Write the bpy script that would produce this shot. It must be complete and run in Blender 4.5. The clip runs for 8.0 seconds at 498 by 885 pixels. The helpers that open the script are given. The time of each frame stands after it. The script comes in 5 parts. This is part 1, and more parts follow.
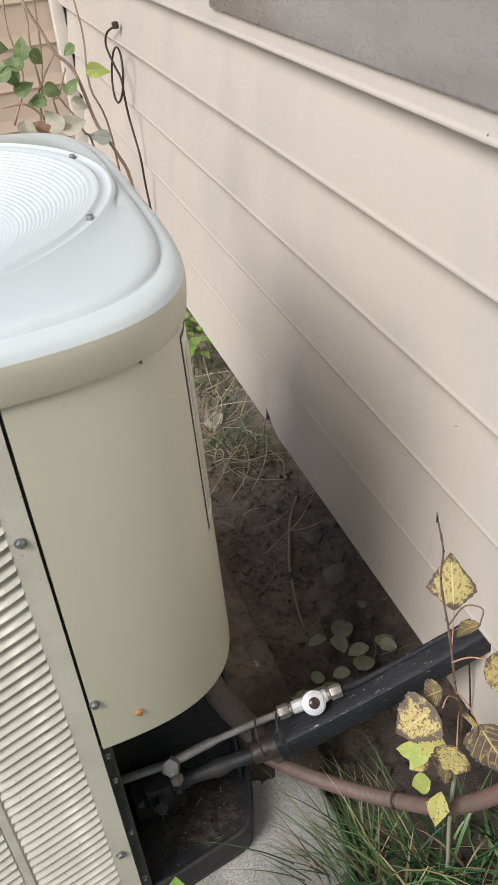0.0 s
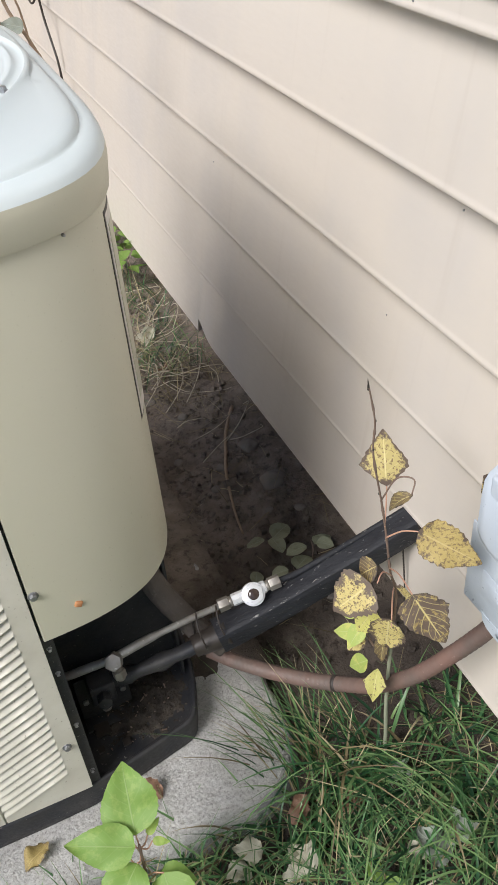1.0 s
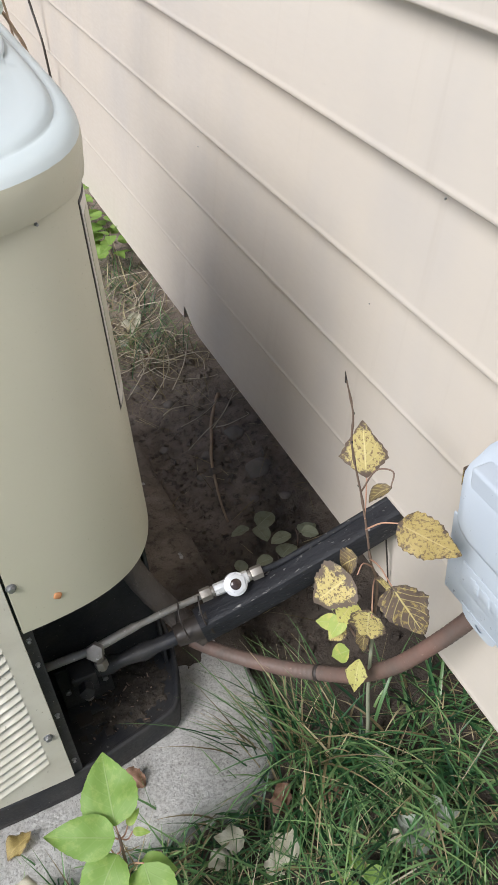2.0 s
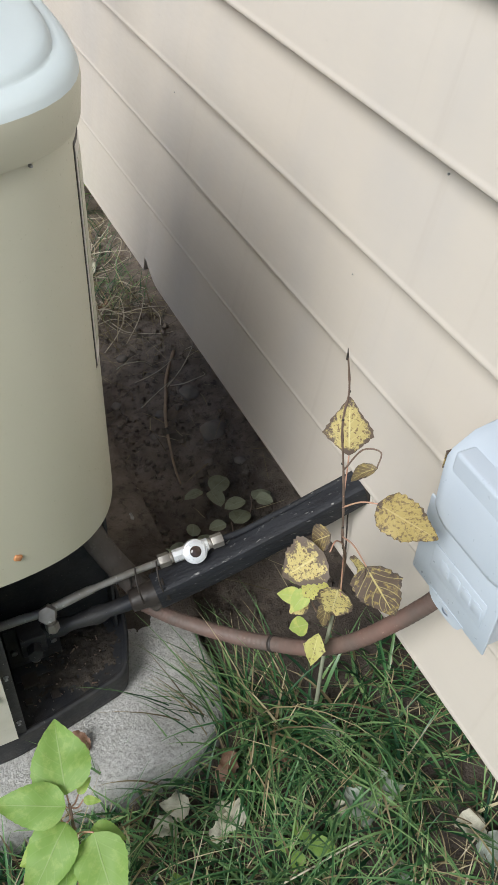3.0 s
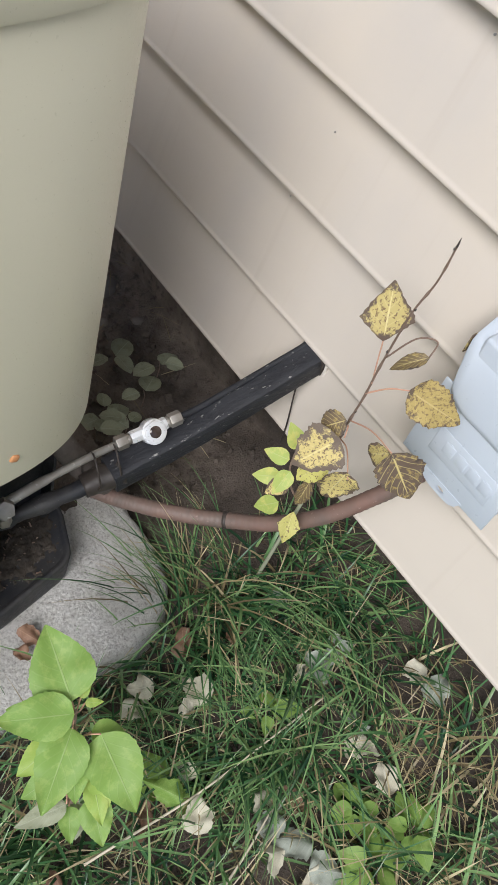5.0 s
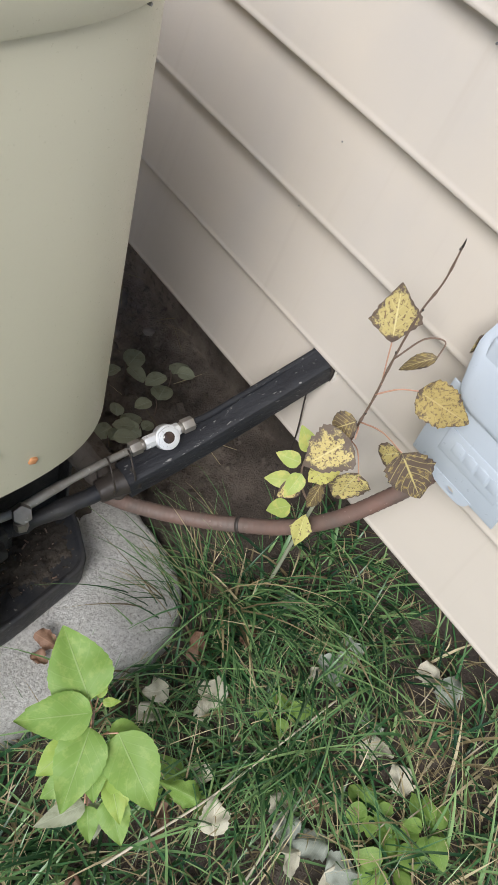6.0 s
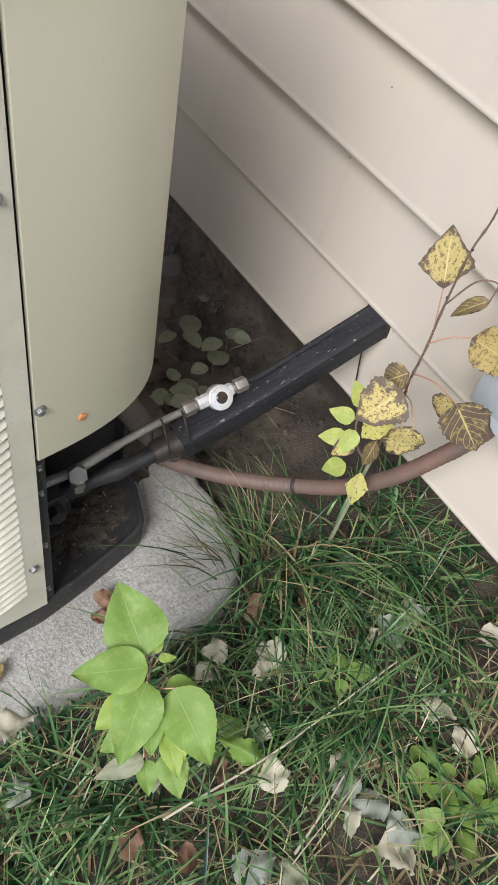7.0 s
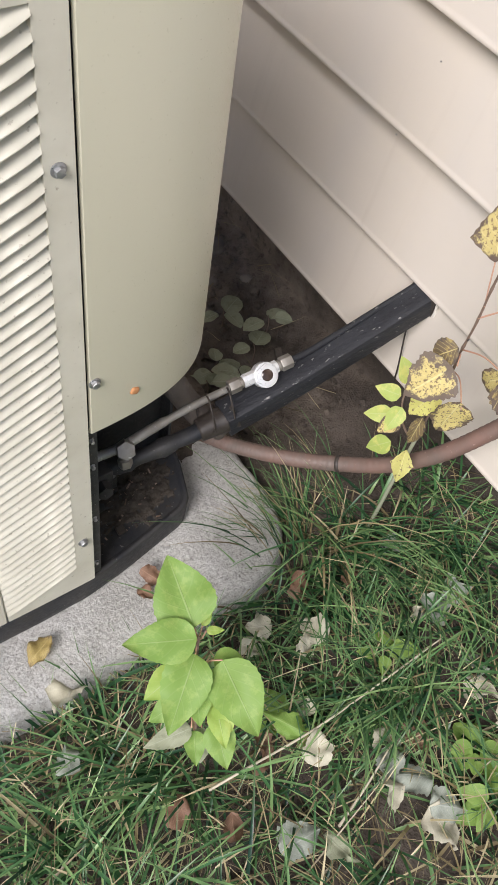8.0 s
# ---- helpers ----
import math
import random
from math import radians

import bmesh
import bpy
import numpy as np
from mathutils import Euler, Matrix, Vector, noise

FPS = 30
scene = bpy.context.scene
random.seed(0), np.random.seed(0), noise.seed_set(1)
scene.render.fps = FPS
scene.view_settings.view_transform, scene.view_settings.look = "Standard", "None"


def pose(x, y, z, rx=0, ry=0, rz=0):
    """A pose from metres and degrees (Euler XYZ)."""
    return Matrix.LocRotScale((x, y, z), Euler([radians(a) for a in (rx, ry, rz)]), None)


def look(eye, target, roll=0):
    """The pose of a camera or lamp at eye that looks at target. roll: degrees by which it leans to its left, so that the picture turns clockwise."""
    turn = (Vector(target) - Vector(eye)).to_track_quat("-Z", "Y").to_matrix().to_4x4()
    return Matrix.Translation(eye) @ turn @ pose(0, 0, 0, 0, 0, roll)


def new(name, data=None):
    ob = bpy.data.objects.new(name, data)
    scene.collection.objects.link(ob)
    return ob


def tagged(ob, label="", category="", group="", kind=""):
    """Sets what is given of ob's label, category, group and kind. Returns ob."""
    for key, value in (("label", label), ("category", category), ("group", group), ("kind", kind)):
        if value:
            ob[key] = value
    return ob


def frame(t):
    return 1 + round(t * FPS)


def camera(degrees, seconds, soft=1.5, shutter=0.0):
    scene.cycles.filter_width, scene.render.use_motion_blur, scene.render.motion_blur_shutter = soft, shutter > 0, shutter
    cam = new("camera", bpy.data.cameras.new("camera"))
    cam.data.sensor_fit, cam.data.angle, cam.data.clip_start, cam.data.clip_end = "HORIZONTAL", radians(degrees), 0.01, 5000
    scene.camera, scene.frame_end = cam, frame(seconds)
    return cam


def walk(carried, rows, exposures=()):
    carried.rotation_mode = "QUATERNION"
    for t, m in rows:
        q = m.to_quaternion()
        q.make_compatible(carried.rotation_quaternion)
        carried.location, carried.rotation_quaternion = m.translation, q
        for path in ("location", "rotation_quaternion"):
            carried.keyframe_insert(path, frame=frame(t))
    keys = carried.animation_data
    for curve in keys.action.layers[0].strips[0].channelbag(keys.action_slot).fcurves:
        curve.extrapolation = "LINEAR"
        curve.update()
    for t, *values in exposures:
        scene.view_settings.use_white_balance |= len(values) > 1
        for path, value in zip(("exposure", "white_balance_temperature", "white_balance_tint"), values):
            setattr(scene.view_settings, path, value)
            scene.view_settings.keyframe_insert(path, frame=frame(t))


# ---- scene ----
cam = camera(32.7, 8.0)
PATH = [
    (0, (0.27, 0.094, 1.6), (0.718, 1.678, 0.464), -6.2),
    (0.5, (0.275, 0.098, 1.55), (0.781, 1.614, 0.347), -5.5),
    (1, (0.258, 0.062, 1.541), (0.801, 1.508, 0.27), -5.1),
    (2.3, (0.282, 0.073, 1.542), (0.839, 1.481, 0.236), -4.5),
    (2.5, (0.264, 0.085, 1.56), (0.876, 1.468, 0.251), -2.6),
    (3, (0.233, 0.133, 1.531), (0.904, 1.416, 0.152), 3.2),
    (3.3, (0.203, 0.186, 1.511), (0.879, 1.364, 0.043), 7.9),
    (3.5, (0.175, 0.222, 1.468), (0.91, 1.324, -0.03), 10.8),
    (4, (0.109, 0.346, 1.454), (1.005, 1.239, -0.095), 19.4),
    (4.5, (0.043, 0.413, 1.455), (1.055, 1.163, -0.098), 22.8),
    (4.7, (0.022, 0.406, 1.463), (1.048, 1.131, -0.093), 22.8),
    (6, (-0.023, 0.375, 1.472), (1.004, 1.144, -0.062), 20.8),
    (6.5, (-0.011, 0.354, 1.465), (0.98, 1.136, -0.087), 17.7),
    (6.9, (0.006, 0.341, 1.455), (0.91, 1.162, -0.129), 15.1),
    (7, (-0.008, 0.341, 1.449), (0.869, 1.17, -0.146), 14.6),
    (7.5, (-0.035, 0.348, 1.434), (0.742, 1.208, -0.196), 13.0),
    (8, (-0.04, 0.34, 1.442), (0.77, 1.186, -0.179), 12.5),
]
EXPOSURES = [(0.0, 0.24, 6500, 10), (1.0, 0.40, 6350, 9), (2.5, 0.40, 6230, 7), (3.0, 0.30, 6230, 5), (3.5, 0.33, 6300, 9), (4.0, 0.47, 6300, 9), (4.5, 0.38, 6270, 9), (6.5, 0.34, 6330, 8), (8.0, 0.56, 6450, 12)]
walk(cam, [(t, look(eye, target, roll)) for t, eye, target, roll in PATH], EXPOSURES)

# ---- light: open shade under a bright, hazy sky ----
SUN_UP, SUN_ROT = 43.5, 243.5
world = bpy.data.worlds.new("sky")
scene.world = world
world.use_nodes = True
sky = world.node_tree.nodes.new("ShaderNodeTexSky")
sky.sky_type, sky.sun_disc = "NISHITA", False
sky.sun_elevation, sky.sun_rotation = radians(SUN_UP), radians(SUN_ROT)
sky.air_density, sky.dust_density = 1.0, 1.5
back = world.node_tree.nodes["Background"]
back.inputs["Strength"].default_value = 0.090
world.node_tree.links.new(sky.outputs[0], back.inputs["Color"])
sun_data = bpy.data.lights.new("sun", "SUN")
sun_data.energy, sun_data.angle, sun_data.color = 3.0, radians(31), (1.0, 0.955, 0.935)
sun = new("sun", sun_data)
sun.matrix_world = look((-3.45, -1.0, 4.3), (0.4, 0.9, 0.2))


# ---- materials ----
def mat(name):
    m = bpy.data.materials.new(name)
    m.use_nodes = True
    return m, m.node_tree.nodes, m.node_tree.links, m.node_tree.nodes["Principled BSDF"]


def coords(n, l, kind="Object", scale=(1, 1, 1)):
    tc, mp = n.new("ShaderNodeTexCoord"), n.new("ShaderNodeMapping")
    mp.inputs["Scale"].default_value = scale
    l.new(tc.outputs[kind], mp.inputs["Vector"])
    return mp.outputs[0]


def noise_tex(n, l, vec, scale, detail=4.0, rough=0.55):
    t = n.new("ShaderNodeTexNoise")
    t.inputs["Scale"].default_value, t.inputs["Detail"].default_value, t.inputs["Roughness"].default_value = scale, detail, rough
    l.new(vec, t.inputs["Vector"])
    return t.outputs["Fac"]


def ramp(n, l, fac, *stops):
    r = n.new("ShaderNodeValToRGB")
    while len(r.color_ramp.elements) < len(stops):
        r.color_ramp.elements.new(0.5)
    for e, (p, c) in zip(r.color_ramp.elements, stops):
        e.position, e.color = p, (*c, 1) if len(c) == 3 else c
    l.new(fac, r.inputs["Fac"])
    return r.outputs["Color"]


def blend(n, l, fac, a, b, mode="MIX"):
    m = n.new("ShaderNodeMix")
    m.data_type, m.blend_type = "RGBA", mode
    for sock, v in ((m.inputs["Factor"], fac), (m.inputs["A"], a), (m.inputs["B"], b)):
        if isinstance(v, (int, float)):
            sock.default_value = v
        elif isinstance(v, tuple):
            sock.default_value = (*v, 1)
        else:
            l.new(v, sock)
    return m.outputs["Result"]


def bump(n, l, bsdf, height, strength, distance):
    b = n.new("ShaderNodeBump")
    b.inputs["Strength"].default_value, b.inputs["Distance"].default_value = strength, distance
    l.new(height, b.inputs["Height"])
    l.new(b.outputs["Normal"], bsdf.inputs["Normal"])


def worn(name, base, stain, speck, rough=0.5, metal=0.0, big=3.0, fine=120.0, amount=0.5, speck_at=0.68, relief=0.3, dist=0.001, stretch=(1, 1, 1), spec=0.5):
    """A painted or plain surface with soft stains at one scale and specks at another."""
    m, n, l, b = mat(name)
    v = coords(n, l, "Object", stretch)
    large = noise_tex(n, l, v, big, 5)
    small = noise_tex(n, l, v, fine, 6)
    c = blend(n, l, ramp(n, l, large, (0.35, (0, 0, 0)), (0.75, (amount,) * 3)), base, stain)
    c = blend(n, l, ramp(n, l, small, (speck_at, (0, 0, 0)), (speck_at + 0.08, (0.7,) * 3)), c, speck)
    l.new(c, b.inputs["Base Color"])
    l.new(ramp(n, l, small, (0.3, (max(rough - 0.1, 0),) * 3), (0.7, (min(rough + 0.12, 1),) * 3)), b.inputs["Roughness"])
    b.inputs["Metallic"].default_value = metal
    b.inputs["Specular IOR Level"].default_value = spec
    bump(n, l, b, small, relief, dist)
    return m


M = {}
M["siding"] = worn("cream_siding", (0.615, 0.56, 0.492), (0.54, 0.49, 0.43), (0.47, 0.415, 0.36), 0.42, 0, 1.7, 90, 0.5, 0.74, 0.12, 0.0006, (1, 0.35, 1.6))
def sky_tints_and_runs(m):
    """Adds soft grey sky reflections as colour, and faint runs, to a painted wall."""
    n, l = m.node_tree.nodes, m.node_tree.links
    bs = n["Principled BSDF"]
    old = bs.inputs["Base Color"].links[0].from_socket
    v = coords(n, l, "Object", (1, 1.2, 0.5))
    c = blend(n, l, ramp(n, l, noise_tex(n, l, v, 3.1, 3, 0.5), (0.48, (0,) * 3), (0.78, (0.55,) * 3)), old, (0.47, 0.455, 0.45))
    run = coords(n, l, "Object", (1, 30, 1.2))
    c = blend(n, l, ramp(n, l, noise_tex(n, l, run, 1.0, 4, 0.6), (0.58, (0,) * 3), (0.80, (0.30,) * 3)), c, (0.47, 0.41, 0.35))
    l.new(c, bs.inputs["Base Color"])


sky_tints_and_runs(M["siding"])
# the wing's siding: its shade is put into a darker, warmer base colour
M["wing"] = worn("shaded_siding", (0.58, 0.47, 0.37), (0.50, 0.40, 0.31), (0.42, 0.33, 0.25), 0.45, 0, 1.7, 90, 0.5, 0.74, 0.12, 0.0006, (1, 0.35, 1.6))
M["cabinet"] = worn("tan_cabinet_paint", (0.57, 0.55, 0.43), (0.53, 0.51, 0.395), (0.60, 0.58, 0.48), 0.36, 0, 2.5, 300, 0.5, 0.78, 0.03, 0.0003)
M["louver"] = worn("pale_tan_louver_paint", (0.61, 0.59, 0.50), (0.50, 0.475, 0.39), (0.27, 0.24, 0.18), 0.48, 0, 14, 160, 0.8, 0.64, 0.15, 0.0005)


def sky_lit_lid():
    m, n, l, bs = mat("smooth_sky_lit_lid_paint")
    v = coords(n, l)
    # the cabinet's tan with sky light put into the colour: pale and bluish
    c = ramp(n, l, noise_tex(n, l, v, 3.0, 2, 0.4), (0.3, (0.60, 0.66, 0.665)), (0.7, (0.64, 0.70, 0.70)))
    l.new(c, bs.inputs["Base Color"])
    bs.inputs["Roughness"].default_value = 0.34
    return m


M["lid"] = sky_lit_lid()
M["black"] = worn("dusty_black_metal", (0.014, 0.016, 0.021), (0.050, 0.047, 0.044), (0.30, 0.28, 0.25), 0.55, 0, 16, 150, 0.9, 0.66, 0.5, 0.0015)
M["grime"] = worn("dark_crumbly_grime", (0.030, 0.025, 0.020), (0.072, 0.058, 0.045), (0.20, 0.17, 0.13), 0.95, 0, 30, 170, 0.9, 0.64, 1.0, 0.004)
M["foam"] = worn("black_pipe_insulation", (0.010, 0.011, 0.015), (0.028, 0.030, 0.036), (0.40, 0.39, 0.37), 0.62, 0, 14, 75, 0.8, 0.63, 0.8, 0.0025, (0.6, 2, 2))
M["pipe"] = worn("oxidised_copper_pipe", (0.33, 0.32, 0.30), (0.17, 0.15, 0.125), (0.58, 0.57, 0.55), 0.45, 0.45, 22, 130, 0.8, 0.62, 0.4, 0.001)
M["fitting"] = worn("weathered_brass_fitting", (0.34, 0.32, 0.29), (0.20, 0.17, 0.135), (0.52, 0.50, 0.47), 0.42, 0.6, 30, 150, 0.7, 0.66, 0.3, 0.0006)
M["valve"] = worn("white_plated_valve_body", (0.72, 0.73, 0.74), (0.55, 0.55, 0.55), (0.40, 0.39, 0.37), 0.32, 0.25, 40, 160, 0.5, 0.70, 0.2, 0.0005)
M["eye"] = worn("dark_sight_glass", (0.035, 0.022, 0.018), (0.10, 0.07, 0.06), (0.28, 0.25, 0.24), 0.12, 0, 60, 90, 0.7, 0.72, 0.05, 0.0003)
M["whip"] = worn("faded_brown_conduit", (0.178, 0.106, 0.085), (0.105, 0.090, 0.078), (0.34, 0.24, 0.20), 0.6, 0, 13, 120, 1.0, 0.64, 0.25, 0.0006)
M["box"] = worn("pale_grey_box_enamel", (0.50, 0.555, 0.62), (0.43, 0.48, 0.54), (0.40, 0.40, 0.39), 0.36, 0, 7, 110, 0.45, 0.735, 0.08, 0.0004)
M["rust"] = worn("rusty_clip", (0.50, 0.24, 0.10), (0.30, 0.12, 0.05), (0.7, 0.5, 0.3), 0.7, 0, 60, 200, 0.6, 0.68)
M["screw"] = worn("zinc_screw", (0.36, 0.37, 0.38), (0.20, 0.19, 0.18), (0.6, 0.6, 0.6), 0.35, 0.7, 80, 300, 0.6, 0.68)
# the sill's grey mottling paints its reflections into the base colour
M["sill"] = worn("grey_mottled_sill", (0.36, 0.345, 0.335), (0.20, 0.185, 0.17), (0.60, 0.59, 0.58), 0.30, 0, 5.0, 60, 1.0, 0.77, 0.3, 0.001, (1, 0.4, 1))
M["trim"] = worn("white_window_trim", (0.74, 0.70, 0.64), (0.66, 0.61, 0.55), (0.5, 0.46, 0.40), 0.45, 0, 6, 80, 0.5, 0.74)
M["foundation"] = worn("stained_foundation", (0.105, 0.088, 0.075), (0.065, 0.054, 0.045), (0.17, 0.15, 0.13), 0.9, 0, 6, 80, 0.8, 0.62, 0.7, 0.004)
M["cable"] = worn("black_cable", (0.03, 0.024, 0.02), (0.06, 0.05, 0.045), (0.12, 0.11, 0.1), 0.5, 0, 20, 90)
M["twig"] = worn("brown_twig_bark", (0.17, 0.115, 0.085), (0.26, 0.19, 0.15), (0.07, 0.05, 0.04), 0.75, 0, 40, 180, 0.7, 0.62, 0.6, 0.001)
M["vine"] = worn("tan_vine_bark", (0.44, 0.32, 0.22), (0.30, 0.22, 0.16), (0.55, 0.44, 0.34), 0.7, 0, 30, 150, 0.7, 0.62, 0.5, 0.001)
M["petiole"] = worn("pink_leaf_stalk", (0.50, 0.28, 0.20), (0.44, 0.30, 0.17), (0.55, 0.36, 0.28), 0.5, 0, 30, 150)
M["pale_straw"] = worn("bleached_straw", (0.62, 0.56, 0.44), (0.42, 0.36, 0.26), (0.30, 0.25, 0.18), 0.6, 0, 25, 140, 0.8, 0.66)
M["stone"] = worn("earthy_stone", (0.27, 0.24, 0.21), (0.17, 0.145, 0.12), (0.25, 0.22, 0.2), 0.9, 0, 20, 120, 0.7, 0.62, 0.5, 0.002)
M["interior"] = worn("unlit_room_black", (0.05, 0.05, 0.05), (0.04, 0.04, 0.04), (0.06, 0.06, 0.06), 0.9)


def concrete():
    m, n, l, b = mat("pitted_concrete")
    v = coords(n, l)
    large, grit = noise_tex(n, l, v, 6, 6), noise_tex(n, l, v, 190, 6, 0.85)
    lumps = noise_tex(n, l, v, 85, 5, 0.75)
    vor = n.new("ShaderNodeTexVoronoi")
    vor.inputs["Scale"].default_value = 120
    l.new(v, vor.inputs["Vector"])
    c = ramp(n, l, large, (0.3, (0.50, 0.49, 0.46)), (0.55, (0.66, 0.65, 0.625)), (0.8, (0.76, 0.75, 0.73)))
    # dark hollows and pale peaks: the relief's shading put into the colour
    c = blend(n, l, ramp(n, l, grit, (0.37, (0.8,) * 3), (0.48, (0, 0, 0))), c, (0.20, 0.19, 0.17))
    c = blend(n, l, ramp(n, l, lumps, (0.34, (0.5,) * 3), (0.50, (0, 0, 0))), c, (0.30, 0.285, 0.255))
    c = blend(n, l, ramp(n, l, grit, (0.58, (0, 0, 0)), (0.70, (0.7,) * 3)), c, (0.76, 0.75, 0.73))
    l.new(c, b.inputs["Base Color"])
    b.inputs["Roughness"].default_value = 0.95
    h = blend(n, l, 0.45, blend(n, l, 0.25, grit, vor.outputs["Distance"]), lumps)
    bump(n, l, b, h, 1.0, 0.016)
    return m


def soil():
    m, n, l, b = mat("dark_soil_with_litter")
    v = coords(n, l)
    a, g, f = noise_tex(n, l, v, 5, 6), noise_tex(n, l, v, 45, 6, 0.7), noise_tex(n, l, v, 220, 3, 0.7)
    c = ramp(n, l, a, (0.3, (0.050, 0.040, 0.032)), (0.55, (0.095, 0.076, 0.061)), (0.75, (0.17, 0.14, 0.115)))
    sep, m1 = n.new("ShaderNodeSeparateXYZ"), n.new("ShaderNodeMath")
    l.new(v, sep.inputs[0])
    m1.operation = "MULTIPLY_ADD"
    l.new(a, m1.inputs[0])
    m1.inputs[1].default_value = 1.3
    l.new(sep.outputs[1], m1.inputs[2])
    # a paler brown, mixed in as y rises, with a noisy edge
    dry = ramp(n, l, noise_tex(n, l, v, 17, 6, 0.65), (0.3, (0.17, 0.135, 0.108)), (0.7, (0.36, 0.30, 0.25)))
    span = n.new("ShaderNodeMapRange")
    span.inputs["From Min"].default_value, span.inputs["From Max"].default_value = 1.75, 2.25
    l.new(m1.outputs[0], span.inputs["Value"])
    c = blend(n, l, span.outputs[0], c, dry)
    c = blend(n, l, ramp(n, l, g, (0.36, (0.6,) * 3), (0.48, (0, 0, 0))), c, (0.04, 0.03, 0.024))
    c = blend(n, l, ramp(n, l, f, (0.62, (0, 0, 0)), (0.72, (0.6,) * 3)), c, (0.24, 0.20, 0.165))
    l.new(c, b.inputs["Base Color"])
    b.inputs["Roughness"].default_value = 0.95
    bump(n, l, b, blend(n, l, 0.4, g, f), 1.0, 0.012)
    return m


def blade(name, dark, light, tip):
    """Grass: each blade has its own tone, paler to the tip (UV y runs up the blade)."""
    m, n, l, b = mat(name)
    geo = n.new("ShaderNodeNewGeometry")
    c = ramp(n, l, geo.outputs["Random Per Island"], (0.0, dark), (0.62, light), (1.0, tip))
    sep = n.new("ShaderNodeSeparateXYZ")
    l.new(coords(n, l, "UV"), sep.inputs[0])
    c = blend(n, l, ramp(n, l, sep.outputs[1], (0.55, (0, 0, 0)), (1.0, (0.6,) * 3)), c, tip)
    l.new(c, b.inputs["Base Color"])
    b.inputs["Roughness"].default_value = 0.33
    b.inputs["Transmission Weight"].default_value = 0.0
    leafy(m, n, l, b, c, 0.2)
    return m


def leafy(m, n, l, b, colour, share):
    """Lets some light through a thin leaf."""
    tr, mix = n.new("ShaderNodeBsdfTranslucent"), n.new("ShaderNodeMixShader")
    l.new(colour, tr.inputs["Color"])
    mix.inputs["Fac"].default_value = share
    l.new(b.outputs[0], mix.inputs[1])
    l.new(tr.outputs[0], mix.inputs[2])
    l.new(mix.outputs[0], n["Material Output"].inputs["Surface"])


def leaf_mat(name, base, second, vein, edge=None, edge_at=0.55, blot=(0.5, 0.62), blots=60, rough=0.5, through_light=0.3, vein_w=0.05, side_w=0.45):
    """A leaf by its UV: x from -1 to 1 across, y from the stalk to the tip; pale veins, blotches, a dark margin."""
    m, n, l, b = mat(name)
    uv = coords(n, l, "UV")
    sep = n.new("ShaderNodeSeparateXYZ")
    l.new(uv, sep.inputs[0])
    obj = coords(n, l, "Object")
    rnd = n.new("ShaderNodeObjectInfo").outputs["Random"]

    def calc(op, a, bb=None):
        q = n.new("ShaderNodeMath")
        q.operation = op
        for s_, v_ in zip(q.inputs, (a, bb)):
            if isinstance(v_, (int, float)):
                s_.default_value = v_
            elif v_ is not None:
                l.new(v_, s_)
        return q.outputs[0]
    across = calc("ABSOLUTE", sep.outputs[0])
    # side veins run up and out from the midrib
    lane = calc("SUBTRACT", calc("MULTIPLY", sep.outputs[1], 6.5), calc("MULTIPLY", across, 2.2))
    lane = calc("ABSOLUTE", calc("SUBTRACT", calc("FRACT", lane), 0.5))
    side = ramp(n, l, lane, (0.0, (1,) * 3), (0.10, (0,) * 3))
    mid = ramp(n, l, across, (vein_w * 0.5, (1,) * 3), (vein_w, (0,) * 3))
    veins = blend(n, l, 1.0, mid, blend(n, l, side_w, (0, 0, 0), side), "LIGHTEN")
    bl = noise_tex(n, l, obj, blots, 4, 0.65)
    c = blend(n, l, ramp(n, l, bl, (blot[0], (0,) * 3), (blot[1], (1,) * 3)), base, second)
    c = blend(n, l, ramp(n, l, rnd, (0, (0,) * 3), (1, (0.35,) * 3)), c, second)
    c = blend(n, l, calc("MULTIPLY", veins, 0.75), c, vein)
    if edge:
        far = calc("MAXIMUM", across, calc("ABSOLUTE", calc("SUBTRACT", calc("MULTIPLY", sep.outputs[1], 2.0), 1.0)))
        far = calc("ADD", far, calc("MULTIPLY", calc("SUBTRACT", noise_tex(n, l, obj, 95, 5, 0.7), 0.5), 1.6))
        c = blend(n, l, ramp(n, l, far, (edge_at, (0,) * 3), (edge_at + 0.16, (1,) * 3)), c, edge)
    l.new(c, b.inputs["Base Color"])
    b.inputs["Roughness"].default_value = rough
    bump(n, l, b, blend(n, l, 0.5, veins, bl), 0.5, 0.0015)
    leafy(m, n, l, b, c, through_light)
    return m


M["concrete"] = concrete()
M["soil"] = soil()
M["grass"] = blade("lawn_grass", (0.010, 0.042, 0.021), (0.066, 0.182, 0.064), (0.27, 0.41, 0.16))
M["straw"] = blade("dry_straw", (0.13, 0.10, 0.055), (0.33, 0.27, 0.14), (0.62, 0.54, 0.34))
M["green_leaf"] = leaf_mat("fresh_green_leaf", (0.225, 0.375, 0.080), (0.30, 0.44, 0.11), (0.34, 0.47, 0.17), None, rough=0.55, through_light=0.35, vein_w=0.036, side_w=0.30)
M["lime_leaf"] = leaf_mat("yellowing_green_leaf", (0.40, 0.50, 0.13), (0.56, 0.57, 0.17), (0.52, 0.58, 0.24), (0.36, 0.28, 0.12), 1.12, rough=0.55, side_w=0.15)
M["spring_leaf"] = leaf_mat("yellow_green_leaf", (0.30, 0.45, 0.09), (0.40, 0.50, 0.12), (0.42, 0.53, 0.20), None, rough=0.55, side_w=0.2)
